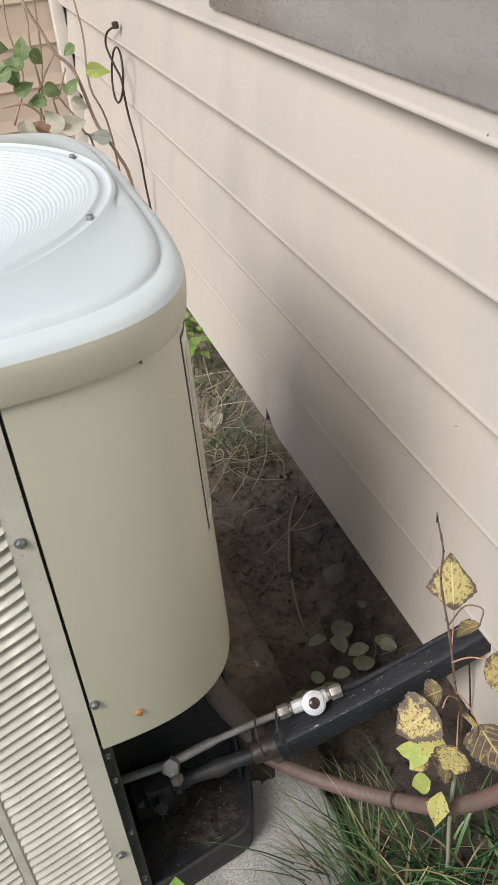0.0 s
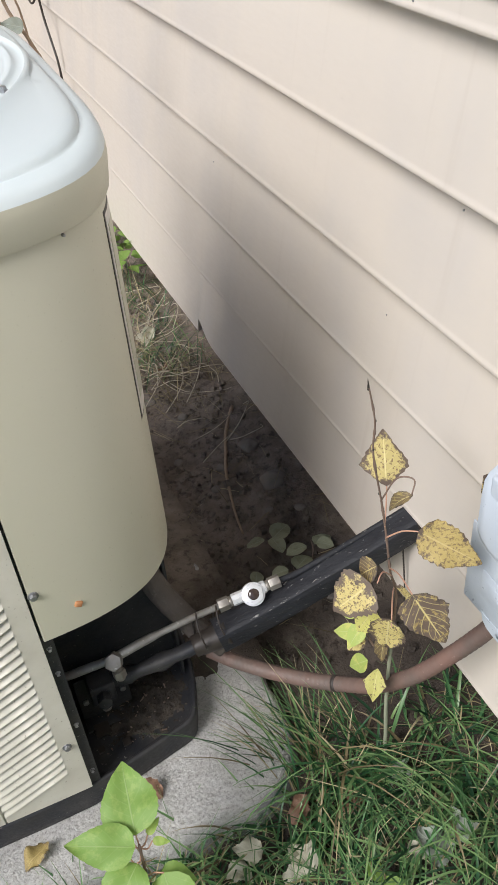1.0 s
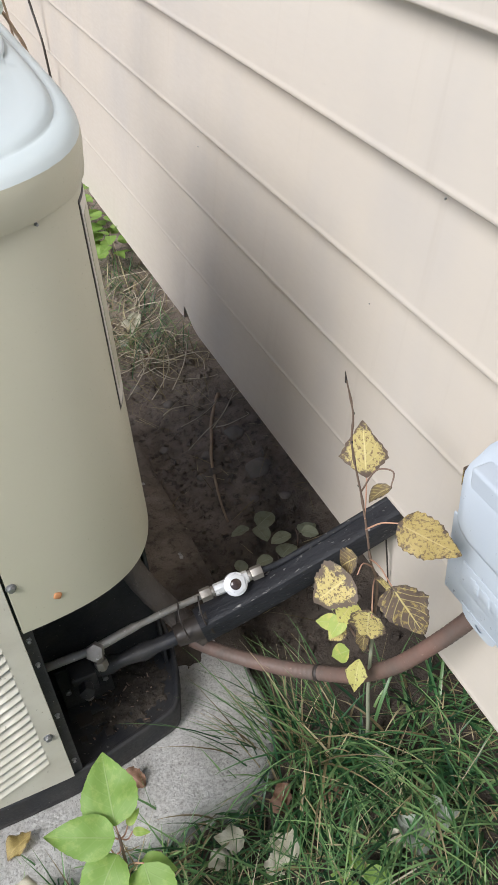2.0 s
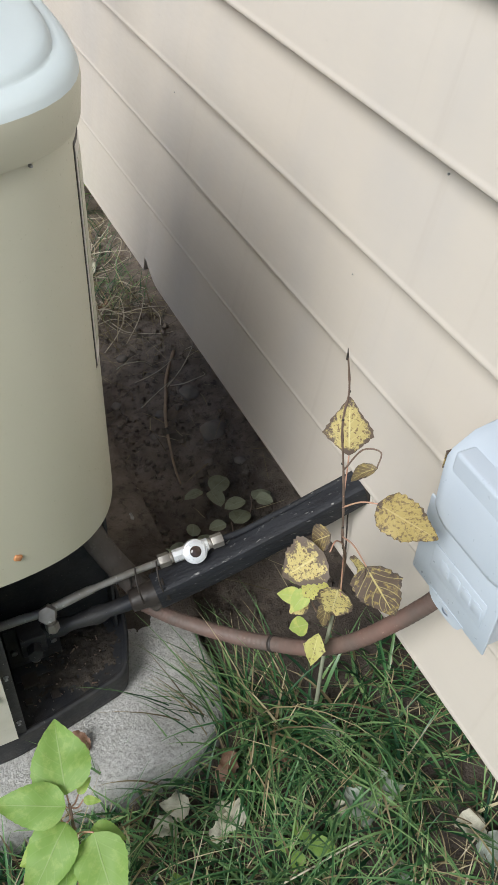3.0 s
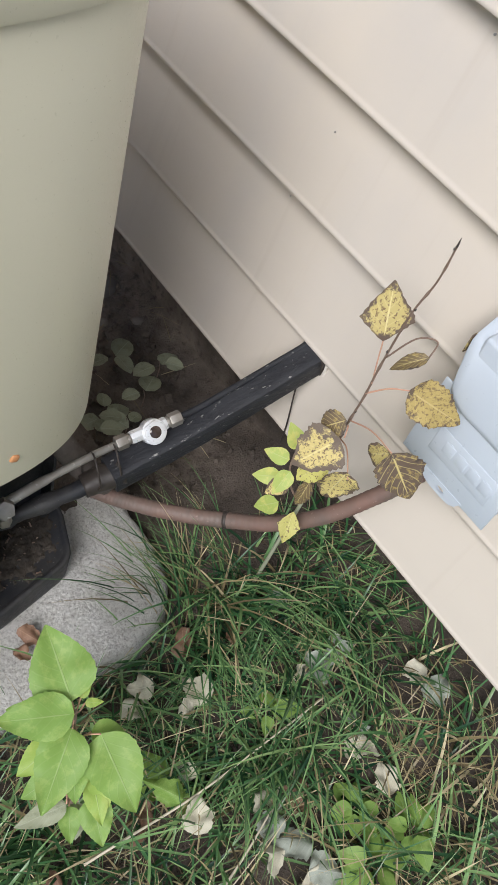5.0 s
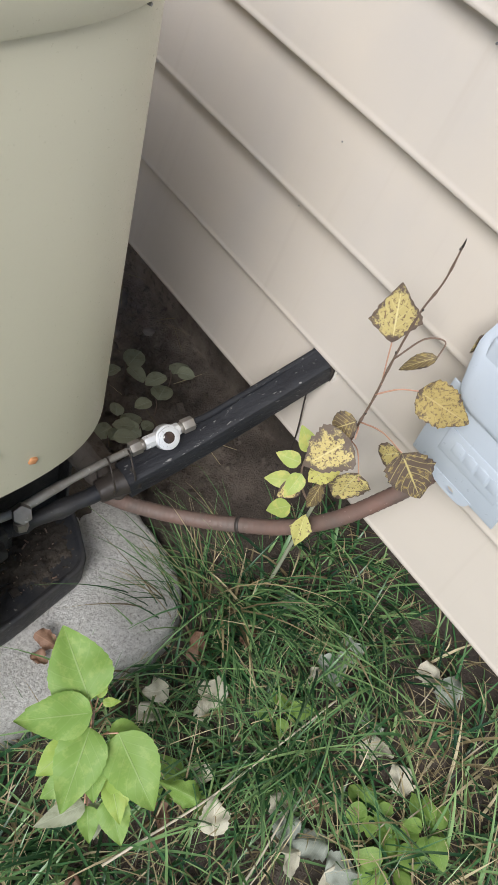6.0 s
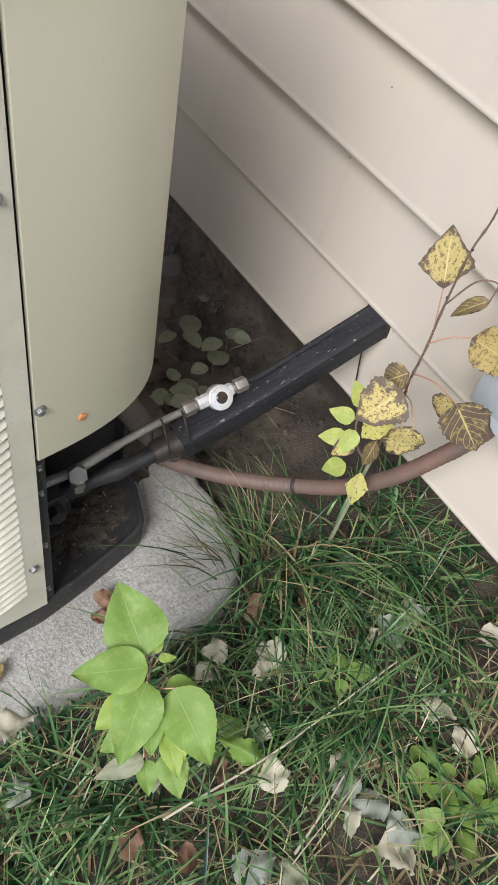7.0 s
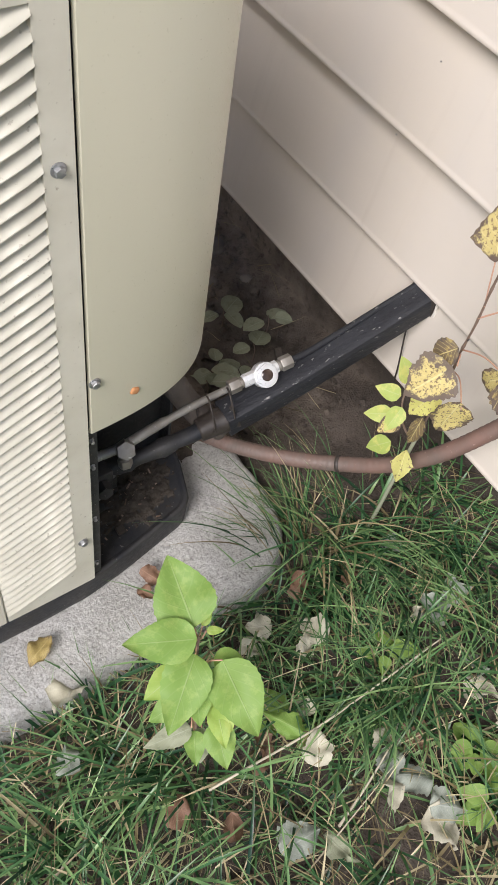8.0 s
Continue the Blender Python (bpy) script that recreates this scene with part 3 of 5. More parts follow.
def lid_mesh(skirt=False):
    """The moulded top: a rounded shoulder, a crease, a raised ring and a dished, finely ribbed guard."""
    b = bmesh.new()
    n = 144
    rows = []
    # (share of the outline's reach, height); below 0.86 the shape turns into a circle
    prof = [(1.0, CAP_Z + 0.002), (1.012, CAP_Z), (1.015, CAP_Z + 0.003), (1.022, CAP_Z + 0.034), (1.0225, CAP_Z + 0.040), (1.0205, CAP_Z + 0.048), (1.015, CAP_Z + 0.055), (1.007, CAP_Z + 0.060),
            (0.997, CAP_Z + 0.063), (0.985, CAP_Z + 0.0652), (0.973, CAP_Z + 0.0660), (0.968, CAP_Z + 0.0661), (0.965, CAP_Z + 0.0685), (0.960, CAP_Z + 0.0725), (0.950, CAP_Z + 0.0755), (0.93, CAP_Z + 0.078), (0.895, CAP_Z + 0.080)]
    for share, z in prof[:6] if skirt else prof[5:]:
        rows.append([b.verts.new((CX + (outline(360 * i / n)[0] - CX) * share, CY + (outline(360 * i / n)[1] - CY) * share, z)) for i in range(n)])
    rings = [(0.378, 0.083), (0.3755, 0.086), (0.372, 0.0865), (0.369, 0.083), (0.366, 0.0822), (0.358, 0.0825), (0.3555, 0.086), (0.352, 0.087), (0.347, 0.084)]
    r = 0.343
    while r > 0.07:
        k = (0.343 - r) / 0.273
        z = 0.083 - 0.066 * math.sin(min(1, k * 1.2) * math.pi / 2)
        rings += [(r, z), (r - 0.0028, z + 0.0004), (r - 0.0048, z - 0.0003)]
        r -= 0.0065
    rings += [(0.068, 0.025), (0.060, 0.029), (0.02, 0.030)]
    for rad, z in [] if skirt else rings:
        rows.append([b.verts.new((FAN[0] + rad * math.cos(2 * math.pi * i / n), FAN[1] + rad * math.sin(2 * math.pi * i / n), CAP_Z + z)) for i in range(n)])
    for p, q in zip(rows, rows[1:]):
        for i in range(n):
            b.faces.new((p[i], p[(i + 1) % n], q[(i + 1) % n], q[i]))
    if not skirt:
        b.faces.new(rows[-1])
    return b


def slat_mesh(x0, x1, z0, rise=0.42, pitch=0.0195):
    """One pressed louver: a curved blade whose foot stands proud, rising towards the corner, with tapered ends."""
    prof = [(-0.014, -0.0006), (0.0022, -0.0012), (0.0034, -0.0004), (0.0034, 0.0008), (-0.0045, 0.0080), (-0.0140, 0.0140), (-0.021, pitch + 0.000), (-0.024, pitch + 0.003)]
    b = bmesh.new()
    rows = []
    n = 7
    for i in range(n + 1):
        s = i / n
        x = x0 + (x1 - x0) * s
        k = 0.6 + 0.4 * min(1.0, 8 * s, 8 * (1 - s))
        rows.append([b.verts.new((x, front_y(x) - d * (1 if d < 0 else k) - 0.0005 + 0.001, z0 + (x - x0) * rise + z)) for d, z in prof])
    for p, q in zip(rows, rows[1:]):
        for j in range(len(prof) - 1):
            b.faces.new((p[j], q[j], q[j + 1], p[j + 1]))
    return b


def build_unit():
    u = thing("air_conditioner", (CX, CY, 0.085), "tan outdoor air-conditioning unit with louvered sides on a concrete slab", "air conditioner")
    seam = angle_at(SEAM_X)
    # base pan with a raised rim
    b = bmesh.new()
    n = 240
    prof = [(-0.03, 0.084), (-0.004, 0.086), (-0.002, 0.10), (0.0, 0.146), (-0.0015, 0.1495), (-0.004, 0.1510), (-0.009, 0.1505), (-0.0115, 0.1470), (-0.015, 0.1445), (-0.05, 0.1435), (-0.2, 0.1425)]
    rows = [[b.verts.new((*pan_outline(360 * i / n, d), z)) for i in range(n)] for d, z in prof]
    for p, q in zip(rows, rows[1:]):
        for i in range(n):
            b.faces.new((p[i], p[(i + 1) % n], q[(i + 1) % n], q[i]))
    b.faces.new(rows[-1])
    pan = part("base_pan", b, M["black"], u, "dusty black steel base pan with a rolled rim")
    for x, y, s in ((0.309, 0.968, 0.0075), (0.262, 0.972, 0.006), (0.275, 1.012, 0.014)):
        b = bmesh.new()
        box(b, (x - s, y - s, 0.145), (x + s, y + s, 0.1505), 0.0005)
        part("drain_slot", b, M["cable"], pan, "square dark drain slot", False)
    # dirt and husks caught in the pan
    b = bmesh.new()
    nx = 64
    grid = [[b.verts.new((0.245 + 0.215 * i / nx, 0.925 + 0.175 * j / nx, 0)) for j in range(nx + 1)] for i in range(nx + 1)]
    for v in b.verts:
        x, y = v.co.x, v.co.y
        d = 1 - math.hypot((x - 0.355) / 0.10, (y - 1.045) / 0.085)
        v.co.z = 0.1425 + 0.014 * max(-0.35, min(0.7, d)) + 0.006 * noise.noise(Vector((x * 60, y * 60, 3))) + 0.004 * noise.noise(Vector((x * 170, y * 170, 8))) + 0.0025 * noise.noise(Vector((x * 420, y * 420, 1)))
    for i in range(nx):
        for j in range(nx):
            q = (grid[i][j], grid[i + 1][j], grid[i + 1][j + 1], grid[i][j + 1])
            if all(v.co.y > front_y(v.co.x) + 0.018 for v in q):
                b.faces.new(q)
    bmesh.ops.delete(b, geom=[v for v in b.verts if not v.link_faces], context="VERTS")
    tagged(part("litter", b, M["grime"], pan, "dark earth and crumbs drifted in the base pan", True), kind="stuff")
    # seed husks, stalks and crumbs lying on it
    rnd = random.Random(77)
    b = bmesh.new()
    for _ in range(55):
        x, y = rnd.gauss(0.35, 0.045), rnd.gauss(1.03, 0.04)
        if not (0.225 < x < 0.45 and front_y(x) + 0.02 < y < 1.085):
            continue
        r = rnd.uniform(0.0010, 0.0028)
        m = Matrix.Translation((x, y, 0.147 + 0.008 * max(0, 1 - math.hypot((x - 0.355) / 0.10, (y - 1.045) / 0.085)) + r * 0.3)) @ Euler((rnd.gauss(0, 0.4), rnd.gauss(0, 0.4), rnd.random() * 6)).to_matrix().to_4x4()
        bmesh.ops.create_cube(b, size=1, matrix=m @ Matrix.Diagonal((r * rnd.choice((1.5, 1.8, 4.0)), r * 0.9, r * 0.6, 1)))
    tagged(part("chaff", b, M["twig"], pan, "dry seed husks and stalks caught in the pan", False), kind="stuff")
    # corner panel, wrapped from the seam round the corner
    b = bmesh.new()
    shell(b, seam + 0.25, -12, SKIRT, CAP_Z + 0.004, 0.0, n=56)
    panel = sharp(part("corner_panel", b, M["cabinet"], u, "plain tan sheet-metal panel wrapped round the corner"), 40)
    b = bmesh.new()
    shell(b, -40.3, -34.8, 0.820, 1.130, 0.0007, n=10)
    sharp(part("label_edge", b, M["cable"], panel, "dark edge round the data label"), 40)
    b = bmesh.new()
    shell(b, -39.9, -35.0, 0.825, 1.125, 0.0012, n=10)
    sharp(part("data_label", b, M["trim"], panel, "faded white data label at the edge of the panel"), 40)
    b = bmesh.new()
    shell(b, -39.2, -35.6, 0.85, 1.11, 0.002, n=8)
    sharp(part("label_print", b, M["cabinet"], panel, "faded print area of the label"), 40)
    screw(panel, (0.239, front_y(0.239), 0.657), (0, -1, 0))
    screw(panel, (0.392, front_y(0.392) + 0.002, CAP_Z - 0.005), (0.3, -1, 0), 0.0020)
    b = bmesh.new()
    box(b, (0.290, front_y(0.296) - 0.004, 0.601), (0.301, front_y(0.296) + 0.002, 0.611), 0.002)
    bmesh.ops.rotate(b, cent=(0.296, 0.9, 0.608), matrix=Matrix.Rotation(radians(25), 3, "Y"), verts=b.verts)
    part("rusty_plug", b, M["rust"], panel, "small rust-orange stud")
    # shell of the remaining sides
    b = bmesh.new()
    shell(b, -12 + 0.4, 250 - 22, FOOT, CAP_Z + 0.004, -0.004, n=120)
    sharp(part("side_panel", b, M["louver"], u, "tan sheet-metal sides facing the house"), 40)
    # louvered face: stiles, rails and slats
    thing_panel(u)
    # dark liner behind the louvers and the seam
    b = bmesh.new()
    shell(b, 228, 360 + seam + 1.5, 0.15, CAP_Z - 0.01, -0.030, n=60)
    part("inner_liner", b, M["black"], u, "black coil guard behind the louvers")
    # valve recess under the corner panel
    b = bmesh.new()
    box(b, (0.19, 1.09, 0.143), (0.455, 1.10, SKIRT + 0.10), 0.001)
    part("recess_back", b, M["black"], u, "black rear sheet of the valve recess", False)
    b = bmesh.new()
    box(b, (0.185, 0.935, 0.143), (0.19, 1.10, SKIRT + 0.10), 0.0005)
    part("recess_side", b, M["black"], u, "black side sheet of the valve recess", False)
    b = bmesh.new()
    box(b, (0.205, front_y(0.22) + 0.010, 0.13), (0.245, front_y(0.22) + 0.014, CAP_Z - 0.005), 0.001)
    box(b, (0.205, front_y(0.22) + 0.0135, 0.13), (0.209, front_y(0.22) + 0.045, SKIRT + 0.02), 0.001)
    post = part("corner_post", b, M["black"], u, "black angle post beside the valve recess", False)
    for z in (0.19, 0.33, 0.47, 0.53):
        screw(post, (0.236, front_y(0.236) + 0.010, z), (0, -1, 0), 0.003)
    b = bmesh.new()
    box(b, (0.452, 1.06, 0.143), (0.458, 1.10, SKIRT + 0.05), 0.001)
    box(b, (0.425, 1.095, 0.143), (0.455, 1.10, SKIRT + 0.05), 0.001)
    part("rear_post", b, M["black"], u, "black post at the rear of the recess", False)
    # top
    # one paint on both: the lid's carries painted sky light, the skirt's is plain
    lid = sharp(part("lid", lid_mesh(), M["lid"], u, "smooth moulded lid, sky light in its pale colour, with a ribbed round fan guard"), 55)
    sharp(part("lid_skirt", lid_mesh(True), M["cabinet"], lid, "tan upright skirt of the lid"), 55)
    for a in (-29.5, 19.5, 62.0, -75.0, 108.0, 150.0, -120.0, -165.0):
        screw(lid, (FAN[0] + 0.362 * math.cos(radians(a)), FAN[1] + 0.362 * math.sin(radians(a)), CAP_Z + 0.082), (0, 0, 1), 0.0052)


def thing_panel(u):
    b = bmesh.new()
    cols = [(-0.215, -0.085), (-0.06, 0.060), (0.078, 0.197)]
    # upright stiles
    for x0, x1 in ((-0.24, -0.215), (-0.085, -0.06), (0.060, 0.078), (0.197, 0.2280)):
        n = 5
        rows = []
        for i in range(n + 1):
            x = x0 + (x1 - x0) * i / n
            d = 0.004 if i in (0, n) and x1 < 0.2 else 0.0
            rows.append([b.verts.new((x, front_y(x) + 0.012, FOOT)), b.verts.new((x, front_y(x) + d, FOOT)), b.verts.new((x, front_y(x) + d, CAP_Z)), b.verts.new((x, front_y(x) + 0.012, CAP_Z))])
        for p, q in zip(rows, rows[1:]):
            for k in range(3):
                b.faces.new((p[k], q[k], q[k + 1], p[k + 1]))
        for r_ in (rows[0], rows[-1]):
            b.faces.new(r_ if r_ is rows[-1] else r_[::-1])
    # foot and head rails: the foot's upper edge follows the slope of the louvers
    for x0, x1 in cols:
        for kind in (0, 1):
            rows = []
            n = 6
            for i in range(n + 1):
                x = x0 + (x1 - x0) * i / n
                zl, zh = (FOOT, FOOT + 0.016 + 0.42 * (x - x0) + 0.004) if kind == 0 else (CAP_Z - 0.035 + 0.30 * (x - x1) * 0, CAP_Z)
                rows.append([b.verts.new((x, front_y(x) + d, z)) for d, z in ((0.014, zl), (0.0, zl), (0.0, zh), (0.014, zh))])
            for p, q in zip(rows, rows[1:]):
                for k in range(3):
                    b.faces.new((p[k], q[k], q[k + 1], p[k + 1]))
    panel = sharp(part("louver_panel", b, M["louver"], u, "pale tan louvered panel with slanting slats"), 40)
    for x0, x1 in cols:
        z = FOOT + 0.020
        while z + 0.42 * (x1 - x0) < CAP_Z - 0.03:
            sharp(part("slat", slat_mesh(x0, x1, z), M["louver"], panel), 50)
            z += 0.0195
    for z in (0.965, 0.296):
        screw(panel, (0.211, front_y(0.211), z), (0, -1, 0))
    return panel


build_unit()

# ---- refrigerant lines, sight glass, conduit and switch box ----
def build_lines():
    t = thing("suction_line", (0.7, 0.985, 0.06), "black foam-insulated refrigerant line running into the siding", "pipe")
    line = smooth_path([(0.515, 0.993, 0.307), (0.60, 0.990, 0.327), (0.70, 0.987, 0.355), (0.80, 0.985, 0.384), (0.880, 0.983, 0.411), (0.935, 0.981, 0.428)], 6)
    b = bmesh.new()
    tube(b, line, lambda s: 0.0258 - 0.002 * (s > 0.97), 32, 7.0, True, 0.03)
    sharp(part("insulation", b, M["foam"], t, "scuffed black foam insulation, squarish in section"), 24)
    # added dark ring: the shaded gap of the hole as a solid
    b = bmesh.new()
    tube(b, [(0.909, 0.9822, 0.4180), (0.914, 0.982, 0.4195), (0.93, 0.9812, 0.4245)], 0.0278, 32, 5.0, True, 0.12)
    part("wall_gasket", b, M["cable"], t, "dark ragged ring for the shaded gap where the line enters the siding")
    b = bmesh.new()
    ring = []
    for k in range(29):
        a = 2 * math.pi * k / 28
        ca, sa = math.cos(a), math.sin(a)
        r = 0.0305 * (abs(ca) ** 5 + abs(sa) ** 5) ** -0.2 * (1 + 0.06 * noise.noise(Vector((ca * 3, sa * 3, 2))))
        ring.append((0.9155 - 0.10 * r * sa * 0.9, 0.982 + r * ca, 0.419 + r * sa))
    tube(b, ring, 0.0030, 8, caps=False, wobble=0.5)
    part("sealant", b, M["trim"], t, "ragged cream sealant round the opening")
    b = bmesh.new()
    tube(b, smooth_path([(0.30, 1.03, 0.255), (0.36, 1.015, 0.270), (0.43, 1.003, 0.287), (0.52, 0.992, 0.309)], 6), lambda s: 0.0135 + 0.004 * (0.12 < s < 0.3) + 0.003 * (0.5 < s < 0.62), 14, 2, True, 0.22)
    part("bare_pipe", b, M["black"], t, "dusty taped pipe end")
    b = bmesh.new()
    tube(b, smooth_path([(0.470, 0.998, 0.297), (0.50, 0.994, 0.304), (0.535, 0.989, 0.314)], 6), lambda s: 0.0185 + 0.006 * s, 16, 2.4, True, 0.06)
    part("tape_wrap", b, M["cable"], t, "wrinkled black tape wrap")
    q = thing("liquid_line", (0.6, 1.0, 0.06), "thin grey copper refrigerant line with a sight glass", "pipe")
    b = bmesh.new()
    tube(b, smooth_path([(0.24, 1.010, 0.335), (0.285, 1.002, 0.345), (0.328, 0.997, 0.352), (0.40, 1.001, 0.362), (0.48, 1.006, 0.365), (0.535, 1.007, 0.367)], 6), lambda s: 0.0078 if s < 0.62 else 0.0062, 12, 2, True, 0.06)
    part("pipe", b, M["pipe"], q)
    b = bmesh.new()
    tube(b, smooth_path([(0.635, 1.000, 0.382), (0.68, 1.001, 0.382), (0.74, 1.002, 0.395), (0.80, 1.002, 0.410), (0.88, 1.001, 0.434), (0.93, 1.0, 0.450)], 6), 0.0058, 10, 2, True, 0.05)
    part("insulated_pipe", b, M["foam"], q, "thin dark line lying along the insulation")
    # service cap
    b = bmesh.new()
    ax = Vector((-0.25, -0.72, 0.65)).normalized()
    disc(b, Vector((0.328, 0.992, 0.352)) - ax * 0.004, ax, 0.0158, 0.024, 6, 0.002)
    sharp(part("hex_cap", b, M["pipe"], q, "weathered brass hexagonal service cap"), 30)
    b = bmesh.new()
    tube(b, [(0.328, 0.995, 0.345), (0.330, 0.997, 0.315), (0.332, 1.0, 0.29)], 0.0085, 10)
    disc(b, (0.330, 0.996, 0.318), (0.05, -0.2, -1), 0.012, 0.016, 6, 0.001)
    sharp(part("stem", b, M["fitting"], q, "dusty brass valve stem"), 30)
    # sight glass between two flare nuts
    a0, a1 = Vector((0.528, 1.0075, 0.3665)), Vector((0.645, 0.999, 0.3835))
    d = (a1 - a0).normalized()
    for s0, s1, r, sides in ((0.000, 0.020, 0.0125, 6), (0.097, 0.118, 0.0125, 6), (0.02, 0.026, 0.0095, 16), (0.091, 0.097, 0.0095, 16)):
        b = bmesh.new()
        disc(b, a0 + d * s0, d, r, s1 - s0, sides, 0.0012)
        sharp(part("flare_nut", b, M["fitting"], q, "weathered brass flare nut"), 30)
    glass_ = Vector((0.592, 1.000, 0.373))
    face = Vector((-0.38, -0.62, 0.69)).normalized()
    face = (face - d * face.dot(d)).normalized()
    b = bmesh.new()
    disc(b, a0 + d * 0.026, d, 0.0115, 0.065, 8, 0.002)
    disc(b, glass_ - face * 0.010, face, 0.0215, 0.022, 24, 0.002)
    body = sharp(part("valve_body", b, M["valve"], q, "white plated sight-glass body"), 30)
    b = bmesh.new()
    disc(b, glass_ + face * 0.006, face, 0.0195, 0.010, 6, 0.0012)
    sharp(part("bezel", b, M["valve"], body, "white hexagonal bezel"), 30)
    b = bmesh.new()
    bmesh.ops.create_uvsphere(b, u_segments=20, v_segments=10, radius=0.0128, matrix=Matrix.Translation(glass_ + face * 0.0125) @ face.to_track_quat("Z", "Y").to_matrix().to_4x4() @ Matrix.Diagonal((1, 1, 0.45, 1)))
    part("glass_eye", b, M["eye"], body, "dark domed viewing glass")
    # ties
    for s in (0.482, 0.52):
        b = bmesh.new()
        ring = [(s + 0.004 * math.sin(a * 2), 0.996 + 0.026 * math.cos(a), 0.335 + 0.040 * math.sin(a)) for a in [2 * math.pi * k / 20 for k in range(21)]]
        tube(b, ring, 0.0016, 6, caps=False)
        part("cable_tie", b, M["cable"], q, "thin black tie")

    # grey insulated run that drops behind the corner panel
    g = bmesh.new()
    tube(g, smooth_path([(0.405, 1.085, 0.62), (0.415, 1.075, 0.50), (0.44, 1.06, 0.40), (0.475, 1.045, 0.32), (0.50, 1.03, 0.28), (0.53, 1.01, 0.25)], 7), 0.022, 14, 2, True, 0.06)
    solo("grey_conduit", g, M["foundation"], "dusty grey-brown conduit leaving the air conditioner", "conduit")

    # electrical whip to the switch box
    c = thing("conduit_whip", (0.70, 0.85, 0.05), "faded brown ribbed electrical conduit sagging to the switch box", "conduit")
    path = smooth_path([(0.505, 1.035, 0.222), (0.542, 1.0, 0.207), (0.583, 0.962, 0.202), (0.635, 0.912, 0.206), (0.683, 0.860, 0.226), (0.725, 0.797, 0.275), (0.765, 0.742, 0.348), (0.808, 0.706, 0.425), (0.846, 0.682, 0.490), (0.862, 0.676, 0.535), (0.866, 0.672, 0.575)], 24)
    b = bmesh.new()
    k = len(path)
    tube(b, path, lambda s: 0.0140 + 0.00045 * math.sin(s * k * 2.0), 14, 2, True, 0.05)
    part("conduit", b, M["whip"], c)
    i = path.index(min(path, key=lambda p: (p - Vector((0.683, 0.860, 0.226))).length))
    b = bmesh.new()
    tube(b, path[i - 1:i + 2], 0.0158, 14)
    part("tape_band", b, M["cable"], c, "narrow black tape band")
    b = bmesh.new()
    tube(b, path[-14:-6], 0.018, 16)
    part("connector", b, M["fitting"], c, "grey metal conduit connector")

    v = thing("service_valve", (0.30, 1.03, 0.145), "dusty brass service valve in the recess of the unit", "valve")
    b = bmesh.new()
    box(b, (0.272, 1.008, 0.225), (0.318, 1.048, 0.272), 0.004)
    part("body", b, M["black"], v)
    b = bmesh.new()
    disc(b, (0.295, 1.010, 0.248), (-0.1, -1, 0.15), 0.014, 0.024, 6, 0.0015)
    sharp(part("cap", b, M["black"], v, "grimy hexagonal cap"), 30)
    b = bmesh.new()
    disc(b, (0.295, 1.028, 0.228), (0, -0.1, -1), 0.009, 0.040, 12, 0.001)
    part("port", b, M["pipe"], v)
    b = bmesh.new()
    box(b, (0.250, 1.046, 0.146), (0.345, 1.050, 0.262), 0.001)
    box(b, (0.250, 1.015, 0.146), (0.345, 1.048, 0.150), 0.001)
    part("bracket", b, M["black"], v, "black folded bracket")
    for x in (0.262, 0.333):
        b = bmesh.new()
        disc(b, (x, 1.046, 0.20), (0, -1, 0), 0.006, 0.006, 6, 0.0008)
        part("bolt", b, M["screw"], v)
    # loose wires
    w = bmesh.new()
    tube(w, smooth_path([(0.884, 0.974, 0.40), (0.886, 0.972, 0.352), (0.884, 0.957, 0.27), (0.88, 0.95, 0.20)], 5), 0.0016, 6)
    solo("thin_wire", w, M["cable"], "thin dark wire hanging from the pipe against the siding", "wire")
    w = bmesh.new()
    tube(w, smooth_path([(0.36, 0.955, 0.575), (0.385, 0.958, 0.556), (0.41, 0.968, 0.562), (0.425, 0.985, 0.548), (0.43, 1.0, 0.56)], 6), 0.0014, 6)
    solo("loose_wire", w, M["rust_leaf"], "thin yellowish wire hanging below the corner panel", "wire")


build_lines()


